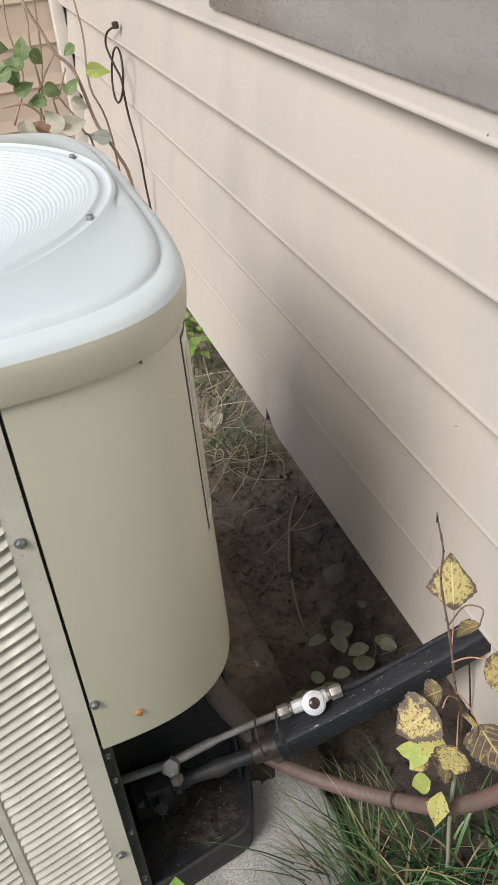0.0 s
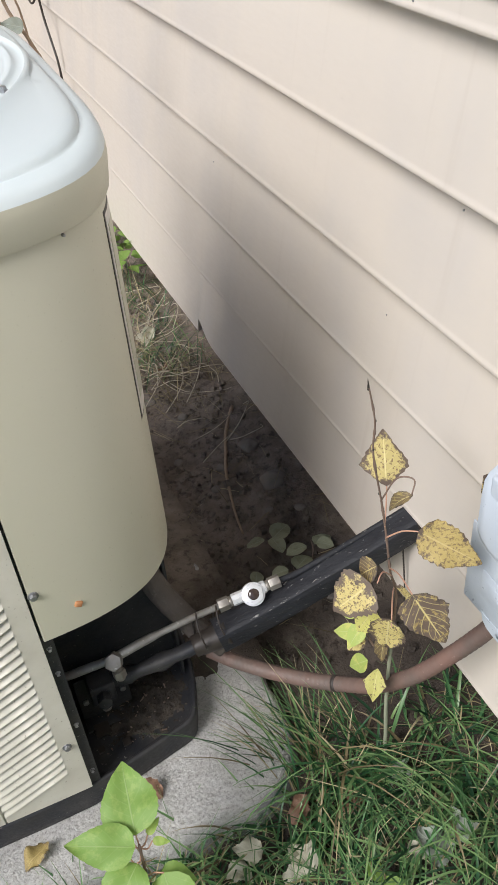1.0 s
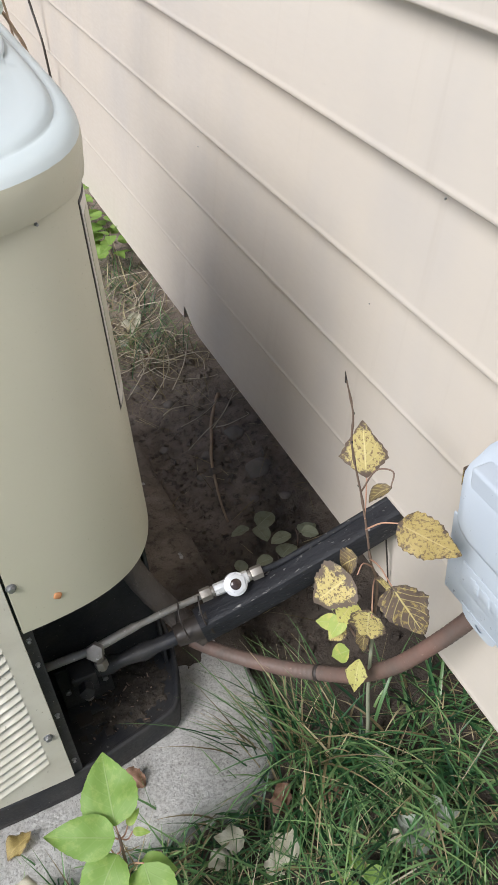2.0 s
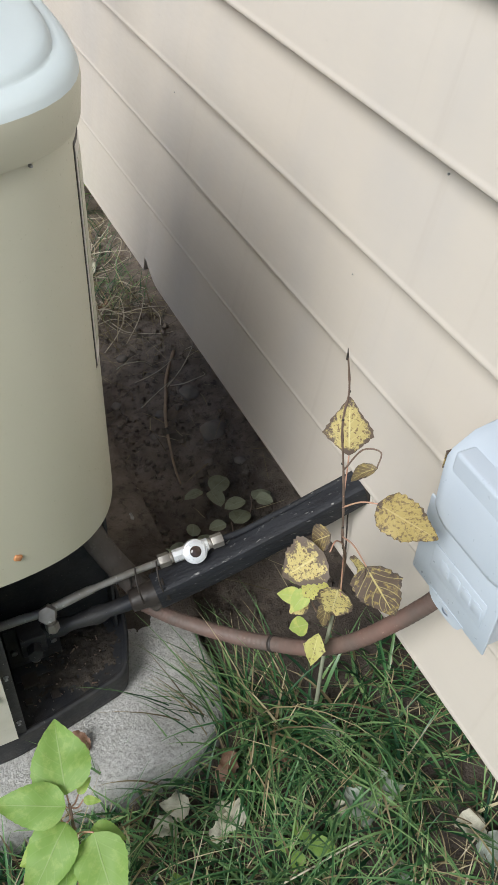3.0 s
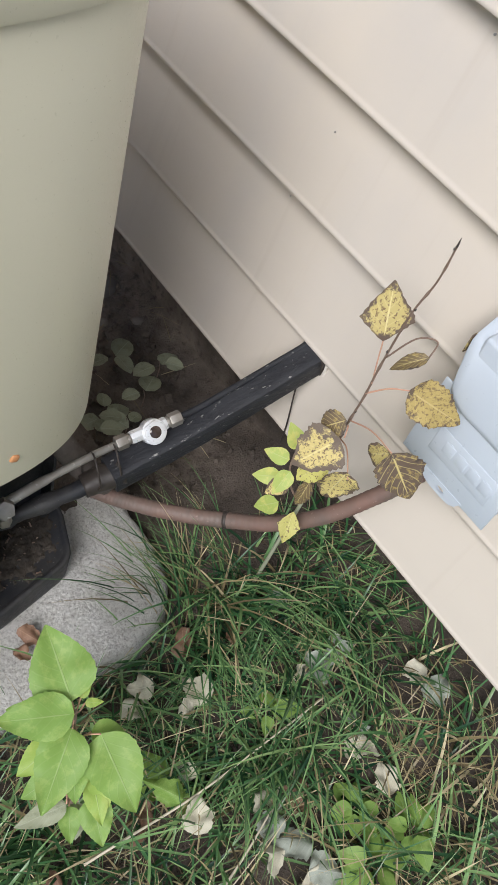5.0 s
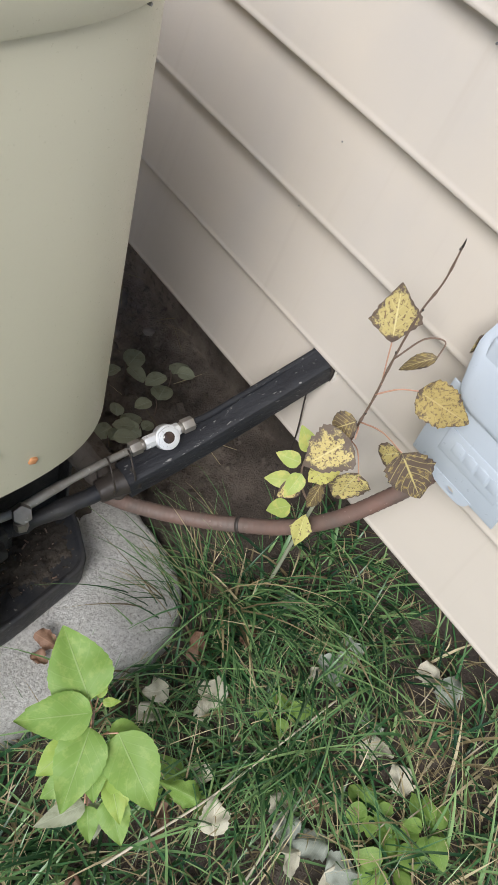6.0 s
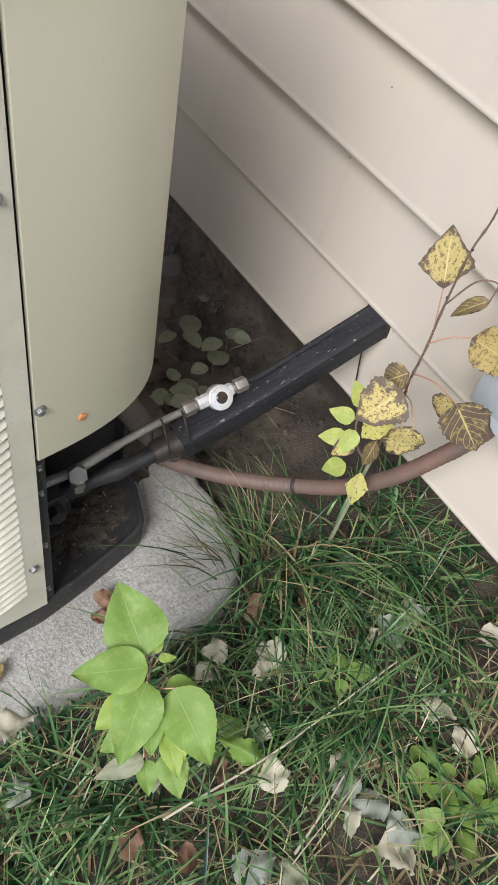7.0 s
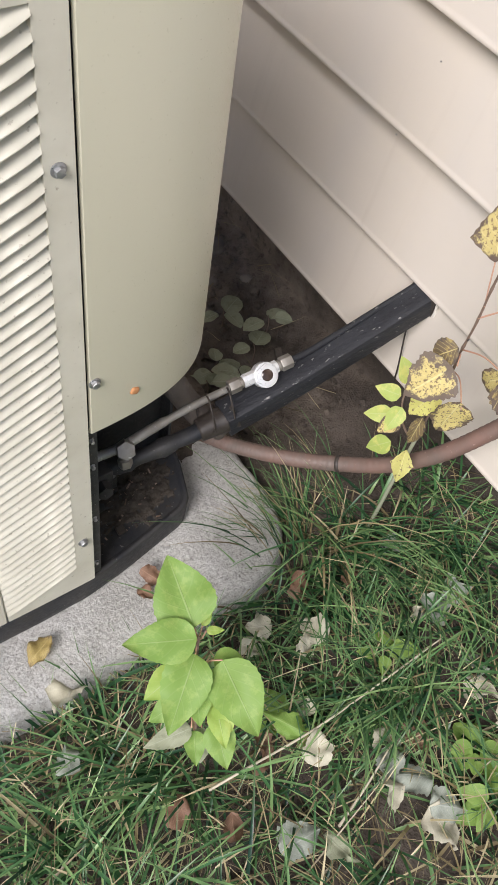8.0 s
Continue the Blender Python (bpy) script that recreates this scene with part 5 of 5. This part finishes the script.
def build_vine():
    v = thing("vine", (0.50, 2.0, 0.0), "bare tan vine stems with green leaves behind the unit", "vine")
    runs = ([(0.60, 2.10, 0.0), (0.62, 2.06, 0.6), (0.607, 2.02, 0.98), (0.580, 2.0, 1.085), (0.548, 2.0, 1.152), (0.532, 2.0, 1.224), (0.518, 2.0, 1.27), (0.489, 2.0, 1.305), (0.470, 2.0, 1.35), (0.449, 2.0, 1.40), (0.43, 2.02, 1.50)],
            [(0.50, 2.05, 0.0), (0.47, 2.02, 0.9), (0.438, 2.0, 1.19), (0.452, 2.0, 1.25), (0.489, 2.0, 1.303)],
            [(0.55, 2.03, 0.0), (0.53, 2.0, 0.9), (0.470, 2.0, 1.19), (0.480, 2.0, 1.22), (0.505, 2.0, 1.272)],
            [(0.57, 2.02, 0.0), (0.54, 2.0, 1.0), (0.516, 2.0, 1.146), (0.49, 2.0, 1.20), (0.47, 2.0, 1.235)],
            [(0.445, 2.0, 1.18), (0.41, 2.0, 1.215), (0.36, 2.0, 1.216)],
            [(0.40, 2.08, 0.0), (0.42, 2.06, 1.0), (0.465, 2.05, 1.28), (0.478, 2.05, 1.42), (0.50, 2.05, 1.55)],
            [(0.60, 2.1, 0.7), (0.585, 2.06, 1.1), (0.555, 2.05, 1.22), (0.56, 2.05, 1.33), (0.545, 2.05, 1.45)],
            [(0.38, 2.04, 1.17), (0.42, 2.04, 1.26), (0.41, 2.04, 1.36), (0.425, 2.04, 1.48)],
            [(0.452, 2.03, 1.20), (0.447, 2.03, 1.32), (0.452, 2.03, 1.375), (0.44, 2.03, 1.46)])
    for k, run in enumerate(runs):
        stalk(v, run, 0.0042 if k == 0 else 0.0028, 0.0030 if k == 0 else 0.0018, M["vine"], "vine_stem")
    rnd = random.Random(4)
    for x, z, size, m in ((0.425, 1.325, 0.05, "vine_leaf"), (0.400, 1.30, 0.05, "vine_leaf"), (0.395, 1.27, 0.055, "vine_leaf"), (0.415, 1.25, 0.05, "vine_leaf"), (0.452, 1.30, 0.045, "vine_leaf"),
                          (0.515, 1.305, 0.035, "vine_leaf"), (0.47, 1.235, 0.045, "vine_leaf"), (0.51, 1.24, 0.045, "vine_leaf"), (0.385, 1.33, 0.045, "vine_leaf"), (0.37, 1.28, 0.055, "vine_leaf"), (0.43, 1.22, 0.045, "vine_leaf"),
                          (0.455, 1.18, 0.06, "pale_leaf"), (0.50, 1.165, 0.07, "pale_leaf"), (0.43, 1.17, 0.05, "rust_leaf"), (0.545, 1.13, 0.05, "grey_leaf"), (0.40, 1.16, 0.06, "pale_leaf"), (0.52, 1.20, 0.045, "pale_leaf")):
        a = rnd.random() * 6.3
        d = Vector((math.cos(a), 0.3 * rnd.random(), 0.6 * math.sin(a))).normalized()
        c = Vector((x, 1.985, z))
        leaf(v, "leaf", M[m], c - d * size / 2, c + d * size / 2, (rnd.gauss(-0.2, 0.3), -0.8, 0.5), 0.75, "ovate", "" if m == "vine_leaf" else "dead leaf caught in the stems", size * 0.9, seed=rnd.random() * 90, nv=14, teeth=0.015)
    leaf(v, "leaf", M["lime_leaf"], (0.543, 1.99, 1.262), (0.585, 1.985, 1.258), (-0.2, -0.8, 0.6), 0.65, "ovate", "large lime green leaf", 0.052, seed=77)


build_vine()


FALLEN = (  # place, length, colour
    (0.448, 0.726, 0.06, 0.052, "pale_leaf"), (0.424, 0.702, 0.05, 0.046, "pale_leaf"), (0.528, 0.674, 0.06, 0.060, "pale_leaf"), (0.506, 0.664, 0.05, 0.050, "pale_leaf"),
    (0.727, 0.594, 0.08, 0.075, "grey_leaf"), (0.700, 0.602, 0.075, 0.045, "pale_leaf"), (0.789, 0.600, 0.08, 0.055, "grey_leaf"), (0.562, 0.758, 0.05, 0.055, "rust_leaf"),
    (0.347, 0.551, 0.04, 0.062, "rust_leaf"), (0.419, 0.508, 0.06, 0.058, "pale_leaf"), (0.529, 0.458, 0.05, 0.056, "pale_leaf"), (0.516, 0.432, 0.04, 0.056, "grey_leaf"),
    (0.479, 0.400, 0.05, 0.070, "pale_leaf"), (0.531, 0.396, 0.04, 0.070, "grey_leaf"), (0.523, 0.307, 0.05, 0.080, "pale_leaf"), (0.543, 0.327, 0.06, 0.064, "grey_leaf"),
    (0.585, 0.447, 0.03, 0.062, "rust_leaf"), (0.717, 0.441, 0.06, 0.060, "pale_leaf"), (0.744, 0.478, 0.06, 0.045, "grey_leaf"), (0.722, 0.378, 0.06, 0.055, "pale_leaf"),
    (0.323, 0.415, 0.03, 0.070, "grey_leaf"), (0.392, 0.567, 0.07, 0.065, "green_leaf"), (0.115, 0.780, 0.05, 0.070, "pale_leaf"), (0.323, 0.884, 0.10, 0.046, "rust_leaf"),
    (0.300, 0.866, 0.094, 0.036, "rust_leaf"), (0.105, 0.864, 0.096, 0.052, "gold_leaf"), (0.880, 0.476, 0.09, 0.060, "pale_leaf"), (0.893, 0.440, 0.09, 0.060, "grey_leaf"),
    (0.753, 0.731, 0.06, 0.048, "grey_leaf"), (0.447, 0.578, 0.04, 0.040, "pale_leaf"), (0.363, 0.374, 0.04, 0.060, "weed_leaf"), (0.645, 0.720, 0.07, 0.045, "rust_leaf"),
    (0.823, 2.406, 0.045, 0.075, "pale_leaf"), (0.80, 2.20, 0.05, 0.045, "rust_leaf"), (0.76, 2.32, 0.05, 0.05, "grey_leaf"), (0.18, 0.55, 0.05, 0.05, "rust_leaf"), (0.08, 0.70, 0.05, 0.05, "grey_leaf"), (0.24, 0.48, 0.05, 0.05, "rust_leaf"))


def build_fallen():
    kinds = {}
    for name, kind, wide in (("pale_leaf", "ovate", 0.85), ("grey_leaf", "ovate", 0.85), ("rust_leaf", "round", 0.66), ("gold_leaf", "round", 0.66), ("green_leaf", "ovate", 0.6), ("weed_leaf", "ovate", 0.6)):
        for k in range(5):
            b = leaf_bm(1.0, wide, kind, 0.25 - 0.2 * k, (0.5, -0.35, 0.9, 0.2, -0.6)[k], 0.05, 0.32, k * 5 + len(name), 5, 16, 0.45)
            me = bpy.data.meshes.new("fallen_leaf")
            b.to_mesh(me)
            b.free()
            me.polygons.foreach_set("use_smooth", [True] * len(me.polygons))
            me.materials.append(M[name])
            kinds[name, k] = me
    text = {"pale_leaf": "pale cream fallen leaf lying in the grass", "grey_leaf": "grey-green fallen leaf lying in the grass", "rust_leaf": "rust-brown fallen leaf lying on the ground", "weed_leaf": "dull green fallen leaf lying in the grass", "gold_leaf": "tan dried leaf lying on the concrete", "green_leaf": "dark green leaf lying in the grass"}
    rnd = random.Random(9)
    for x, y, z, size, name in FALLEN:
        ob = new("fallen_leaf", kinds[name, rnd.randrange(5)])
        m = Euler((rnd.gauss(0.15, 0.22), rnd.gauss(-0.1, 0.25), rnd.random() * 6.3)).to_matrix().to_4x4()
        ob.matrix_world = Matrix.Translation((x - 0.012, y - 0.008, z + 0.028) if y < 0.79 else (x, y, z + 0.006)) @ m @ Matrix.Translation((0, -size / 2, 0)) @ Matrix.Scale(size, 4)
        tagged(ob, text[name], "leaf", "fallen leaves")


build_fallen()


def build_litter():
    rnd = random.Random(21)
    # sticks and stones on the shaded soil
    b = bmesh.new()
    tube(b, smooth_path([(x, y, height(x, y) + 0.008) for x, y in ((0.92, 1.94), (0.86, 1.84), (0.822, 1.75), (0.79, 1.67), (0.770, 1.60), (0.752, 1.52), (0.742, 1.45))], 6), lambda s: 0.0058 - 0.0030 * s, 7, 2, True, 0.2)
    solo("stick", b, M["vine"], "curved bare stick lying on the soil", "stick")
    for x, y, r in ((0.885, 1.575, 0.036), (0.885, 1.74, 0.026), (0.79, 1.70, 0.015), (0.74, 1.62, 0.012), (0.83, 1.48, 0.012), (0.70, 1.8, 0.014), (0.90, 1.45, 0.013), (0.86, 2.3, 0.02), (0.78, 1.98, 0.016), (0.72, 2.1, 0.018), (0.84, 1.18, 0.010)):
        b = bmesh.new()
        bmesh.ops.create_icosphere(b, subdivisions=3, radius=r)
        for v in b.verts:
            v.co *= 1 + 0.35 * noise.noise(v.co * 1.1 / r + Vector((x * 9, y * 9, 0)))
            v.co.z *= 0.55
        bmesh.ops.translate(b, vec=(x, y, height(x, y) + r * 0.25), verts=b.verts)
        solo("stone", b, M["stone"], "rounded earth-coloured stone half sunk in soil", "stone", "stones on the soil")
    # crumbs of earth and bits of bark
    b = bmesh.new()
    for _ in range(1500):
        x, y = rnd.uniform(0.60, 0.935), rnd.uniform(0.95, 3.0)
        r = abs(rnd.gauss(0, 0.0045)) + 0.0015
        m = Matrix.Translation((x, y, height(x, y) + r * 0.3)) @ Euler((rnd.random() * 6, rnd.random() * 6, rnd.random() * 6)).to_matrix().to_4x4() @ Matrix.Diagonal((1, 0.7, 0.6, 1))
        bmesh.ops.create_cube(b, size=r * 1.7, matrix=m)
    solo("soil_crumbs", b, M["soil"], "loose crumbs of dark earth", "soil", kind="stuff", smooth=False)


build_litter()


def build_straws():
    """Long pale stems strewn across the gap behind the unit."""
    rnd = random.Random(31)
    b = bmesh.new()
    for cx, cy, n in ((0.80, 2.17, 11), (0.87, 2.10, 8), (0.84, 2.40, 10), (0.90, 2.55, 7), (0.78, 2.30, 6), (0.84, 1.85, 5)):
        for _ in range(n):
            x, y, a = rnd.gauss(cx, 0.05), rnd.gauss(cy, 0.07), rnd.gauss(0.2, 0.9)
            size, arch = rnd.uniform(0.05, 0.15), rnd.uniform(0.0, 0.05)
            pts = []
            for k in (-1, -0.5, 0, 0.5, 1):
                px = min(0.95, max(0.63, x + size * k * math.cos(a + 0.35 * k)))
                py = y + size * k * math.sin(a + 0.35 * k)
                pts.append((px, py, height(px, py) + 0.006 + arch * (1 - k * k)))
            tube(b, smooth_path(pts, 3), lambda s: 0.0019 - 0.0011 * s, 4)
    solo("straw_litter", b, M["pale_straw"], "pale dry stems strewn over the soil behind the unit", "straw", kind="stuff")


build_straws()

# ---- grass ----
def grass(name, roots, material, label, lean_to=None):
    """Blades as bent, tapering strips. roots: place, length, width, heading, how far it bows."""
    verts, faces, uvs = [], [], []
    for (x, y, z), length, width, head, bow, stand in roots:
        d = Vector((math.cos(head), math.sin(head), 0))
        s = Vector((-d.y, d.x, 0))
        n = 6
        p, ang = Vector((x, y, z)), stand
        start = len(verts)
        for i in range(n + 1):
            k = i / n
            w = width * (1 - k ** 1.8) * (0.6 + 0.4 * min(1, k * 4)) / 2
            if i == n:
                verts.append(tuple(p))
                uvs.append((0.5, 1.0))
            else:
                keel = Vector((0, 0, -0.25 * w))
                verts += [tuple(p - s * w), tuple(p + keel), tuple(p + s * w)]
                uvs += [(0, k), (0.5, k), (1, k)]
            step = length / n
            p = p + (d * math.cos(ang) + Vector((0, 0, math.sin(ang)))) * step
            ang -= bow / n
            if p.z < z + 0.004 and i > 1:
                p.z = z + 0.004
        for i in range(n - 1):
            a = start + 3 * i
            faces += [(a, a + 1, a + 4, a + 3), (a + 1, a + 2, a + 5, a + 4)]
        a = start + 3 * (n - 1)
        faces += [(a, a + 1, a + 3), (a + 1, a + 2, a + 3)]
    me = bpy.data.meshes.new(name)
    me.from_pydata(verts, [], faces)
    lay = me.uv_layers.new(name="UVMap")
    index = np.zeros(len(me.loops), dtype=np.int32)
    me.loops.foreach_get("vertex_index", index)
    lay.data.foreach_set("uv", np.array(uvs, dtype=np.float32)[index].ravel())
    me.polygons.foreach_set("use_smooth", [True] * len(me.polygons))
    me.materials.append(material)
    return tagged(new(name, me), label, "grass", kind="stuff")


def on_lawn(x, y):
    if x > 0.96 or (-0.51 < x < 0.625 and y > 0.79):
        return False
    if 0.6 < x and y > 0.87:
        return False
    return True


def build_grass():
    rnd = random.Random(12)
    green, dry = [], []

    crowns = [(x, y, 0.5 * size) for x, y, z, size, name in FALLEN if y < 0.8]

    def covered(x, y):
        return any((x - u + 0.040) ** 2 + (y - v + 0.028) ** 2 < (r + 0.035) ** 2 for u, v, r in crowns)

    def add(x, y, length, width, head, bow, stand, straw=0.1):
        (dry if rnd.random() < straw else green).append(((x, y, height(x, y) - 0.005), length, width, head, bow, stand))
    # the lawn round the slab and along the wall
    for _ in range(6800):
        x, y = rnd.uniform(-0.55, 0.98), rnd.uniform(-0.35, 0.95)
        bare = noise.noise(Vector((x * 3.5, y * 3.5, 9))) + max(0.0, (x - 0.70) * 2.6) * (1 if y < 0.55 else 0)
        if on_lawn(x, y) and rnd.random() > bare and not (covered(x, y) and rnd.random() < 0.5):
            add(x, y, rnd.uniform(0.06, 0.19), rnd.uniform(0.0028, 0.0074), rnd.random() * 6.3, rnd.uniform(0.3, 1.7), rnd.uniform(0.5, 1.4), 0.05 + 0.10 * (x < 0.5 and y < 0.5) + 0.30 * (y < 0.40))
    # long bowed tufts
    for cx, cy, n, head, reach in ((0.61, 0.81, 45, 4.2, 0.26), (0.66, 0.79, 45, 4.6, 0.24), (0.60, 0.80, 40, 4.3, 0.25), (0.72, 0.66, 55, 3.9, 0.24), (0.68, 0.56, 60, 3.7, 0.24), (0.80, 0.52, 50, 3.4, 0.22), (0.76, 0.72, 40, 4.4, 0.22),
                                   (0.58, 0.70, 45, 4.0, 0.22), (0.50, 0.60, 45, 3.8, 0.22), (0.62, 0.47, 55, 3.6, 0.23), (0.55, 0.52, 45, 3.8, 0.2), (0.42, 0.46, 45, 3.4, 0.2), (0.30, 0.45, 50, 3.2, 0.2), (0.20, 0.60, 45, 3.0, 0.2), (0.10, 0.68, 40, 3.3, 0.18),
                                   (0.36, 0.70, 40, 3.6, 0.2), (0.45, 0.76, 40, 4.3, 0.22), (0.54, 0.78, 35, 4.0, 0.22), (0.84, 0.66, 40, 4.0, 0.2), (0.86, 0.80, 30, 4.4, 0.18), (0.0, 0.60, 40, 3.0, 0.2), (0.25, 0.30, 40, 3.3, 0.2), (0.40, 0.28, 40, 3.2, 0.2), (0.05, 0.4, 40, 3.0, 0.2)):
        for _ in range(int(n * 1.2)):
            x, y = rnd.gauss(cx, 0.03), rnd.gauss(cy, 0.028)
            if on_lawn(x, y) and not (covered(x, y) and rnd.random() < 0.6):
                add(x, y, reach * rnd.uniform(0.6, 1.35), rnd.uniform(0.0034, 0.0066), head + rnd.gauss(0, 0.75), rnd.uniform(0.8, 2.2), rnd.uniform(0.8, 1.5), 0.05)
    # blades that lean over the slab and the pipes
    for _ in range(85):
        x, y = rnd.uniform(0.54, 0.74), rnd.uniform(0.78, 0.90)
        add(x, y, rnd.uniform(0.15, 0.30), rnd.uniform(0.0025, 0.0042), rnd.uniform(1.6, 3.0), rnd.uniform(0.5, 1.3), rnd.uniform(0.9, 1.4), 0.25)
    for _ in range(150):
        x, y = rnd.uniform(-0.30, 0.36), rnd.uniform(0.74, 0.785)
        add(x, y, rnd.uniform(0.08, 0.19), rnd.uniform(0.0022, 0.0042), rnd.gauss(1.5, 0.6), rnd.uniform(0.4, 1.6), rnd.uniform(0.7, 1.4), 0.3)
    for _ in range(34):
        x, y = rnd.gauss(0.625, 0.025), rnd.gauss(0.845, 0.02)
        add(x, y, rnd.uniform(0.16, 0.30), rnd.uniform(0.0026, 0.0046), rnd.gauss(2.0, 0.7), rnd.uniform(0.3, 1.0), rnd.uniform(1.0, 1.5), 0.3)
    # long pale blades that lie over the green
    for _ in range(60):
        x, y = rnd.uniform(0.05, 0.88), rnd.uniform(0.15, 0.80)
        if on_lawn(x, y):
            dry.append(((x, y, height(x, y) + 0.02), rnd.uniform(0.14, 0.28), rnd.uniform(0.0020, 0.0036), rnd.choice((0.5, 3.6)) + rnd.gauss(0, 0.6), rnd.uniform(0.3, 1.2), rnd.uniform(0.4, 1.0)))
    # sparse blades at the far end of the gap
    for _ in range(650):
        x, y = rnd.uniform(0.62, 0.93), rnd.uniform(2.15, 3.5)
        add(x, y, rnd.uniform(0.08, 0.22), rnd.uniform(0.002, 0.004), rnd.random() * 6.3, rnd.uniform(0.5, 2.4), rnd.uniform(0.4, 1.4), 0.22)
    # straws heaped half-way along the gap and behind it
    for cx, cy, n, sp in ((0.80, 2.20, 45, 0.09), (0.88, 2.12, 25, 0.06), (0.84, 2.42, 40, 0.10), (0.90, 2.58, 35, 0.08), (0.76, 2.35, 25, 0.07), (0.85, 2.02, 20, 0.07)):
        for _ in range(n):
            x, y = rnd.gauss(cx, sp * 0.7), rnd.gauss(cy, sp)
            if 0.62 < x < 0.955:
                dry.append(((x, y, height(x, y) + 0.005 + 0.03 * rnd.random()), rnd.uniform(0.06, 0.24), rnd.uniform(0.0014, 0.0032), rnd.random() * 6.3, rnd.uniform(-0.2, 1.4), rnd.uniform(0.0, 0.9)))
    # roots and straws on the shaded soil
    for _ in range(330):
        x, y = rnd.uniform(0.63, 0.95), rnd.uniform(1.05, 2.9)
        if rnd.random() < 0.25 + 0.5 * (y - 1.05) / 1.8:
            dry.append(((x, y, height(x, y) + 0.003), rnd.uniform(0.03, 0.13), rnd.uniform(0.0012, 0.0028), rnd.random() * 6.3, rnd.uniform(-0.2, 0.8), rnd.uniform(0.0, 0.5)))
    # thatch: dry stems lying flat
    for _ in range(1300):
        x, y = rnd.uniform(-0.5, 0.97), rnd.uniform(-0.3, 0.98)
        if on_lawn(x, y):
            dry.append(((x, y, height(x, y) + 0.004 + 0.02 * rnd.random()), rnd.uniform(0.05, 0.15), rnd.uniform(0.0012, 0.0026), rnd.random() * 6.3, rnd.uniform(-0.3, 0.5), rnd.uniform(-0.15, 0.35)))
    # short curled dead bits caught among the blades
    for _ in range(1500):
        x, y = rnd.uniform(-0.2, 0.95), rnd.uniform(-0.1, 0.80)
        if on_lawn(x, y):
            dry.append(((x, y, height(x, y) + rnd.uniform(0.02, 0.075)), rnd.uniform(0.025, 0.085), rnd.uniform(0.0014, 0.0034), rnd.random() * 6.3, rnd.uniform(0.6, 3.0), rnd.uniform(0.1, 1.2)))
    # broad blades that cross over the tangle
    for _ in range(300):
        x, y = rnd.uniform(-0.1, 0.90), rnd.uniform(0.05, 0.80)
        if on_lawn(x, y) and not covered(x, y):
            add(x, y, rnd.uniform(0.14, 0.28), rnd.uniform(0.0055, 0.0085), rnd.random() * 6.3, rnd.uniform(0.8, 2.0), rnd.uniform(0.7, 1.3), 0.05)
    # the rest of the lawn, coarser
    for _ in range(26000):
        x, y = 0.95 - abs(rnd.gauss(0, 2.6)), rnd.gauss(0.5, 2.4)
        if y < 4.9 and on_lawn(x, y) and not (-0.55 < x and -0.35 < y < 0.95):
            add(x, y, rnd.uniform(0.10, 0.22), rnd.uniform(0.008, 0.016), rnd.random() * 6.3, rnd.uniform(0.6, 2.2), rnd.uniform(0.5, 1.4), 0.1)
    grass("lawn_grass", green, M["grass"], "long dark green grass blades, bowed and tangled")
    grass("dry_grass", dry, M["straw"], "dry straw-coloured stems among the grass")
    # two long pale stems lying over the lawn
    for pts in ([(0.226, 0.538, 0.085), (0.285, 0.534, 0.09), (0.418, 0.525, 0.1), (0.563, 0.529, 0.1), (0.697, 0.533, 0.11)], [(0.37, 0.39, 0.07), (0.442, 0.414, 0.08), (0.508, 0.44, 0.09)]):
        b = bmesh.new()
        tube(b, smooth_path(pts, 6), lambda s: 0.0024 - 0.0010 * s, 6)
        solo("straw_stem", b, M["pale_straw"], "long dry straw stem lying across the grass", "straw")


build_grass()
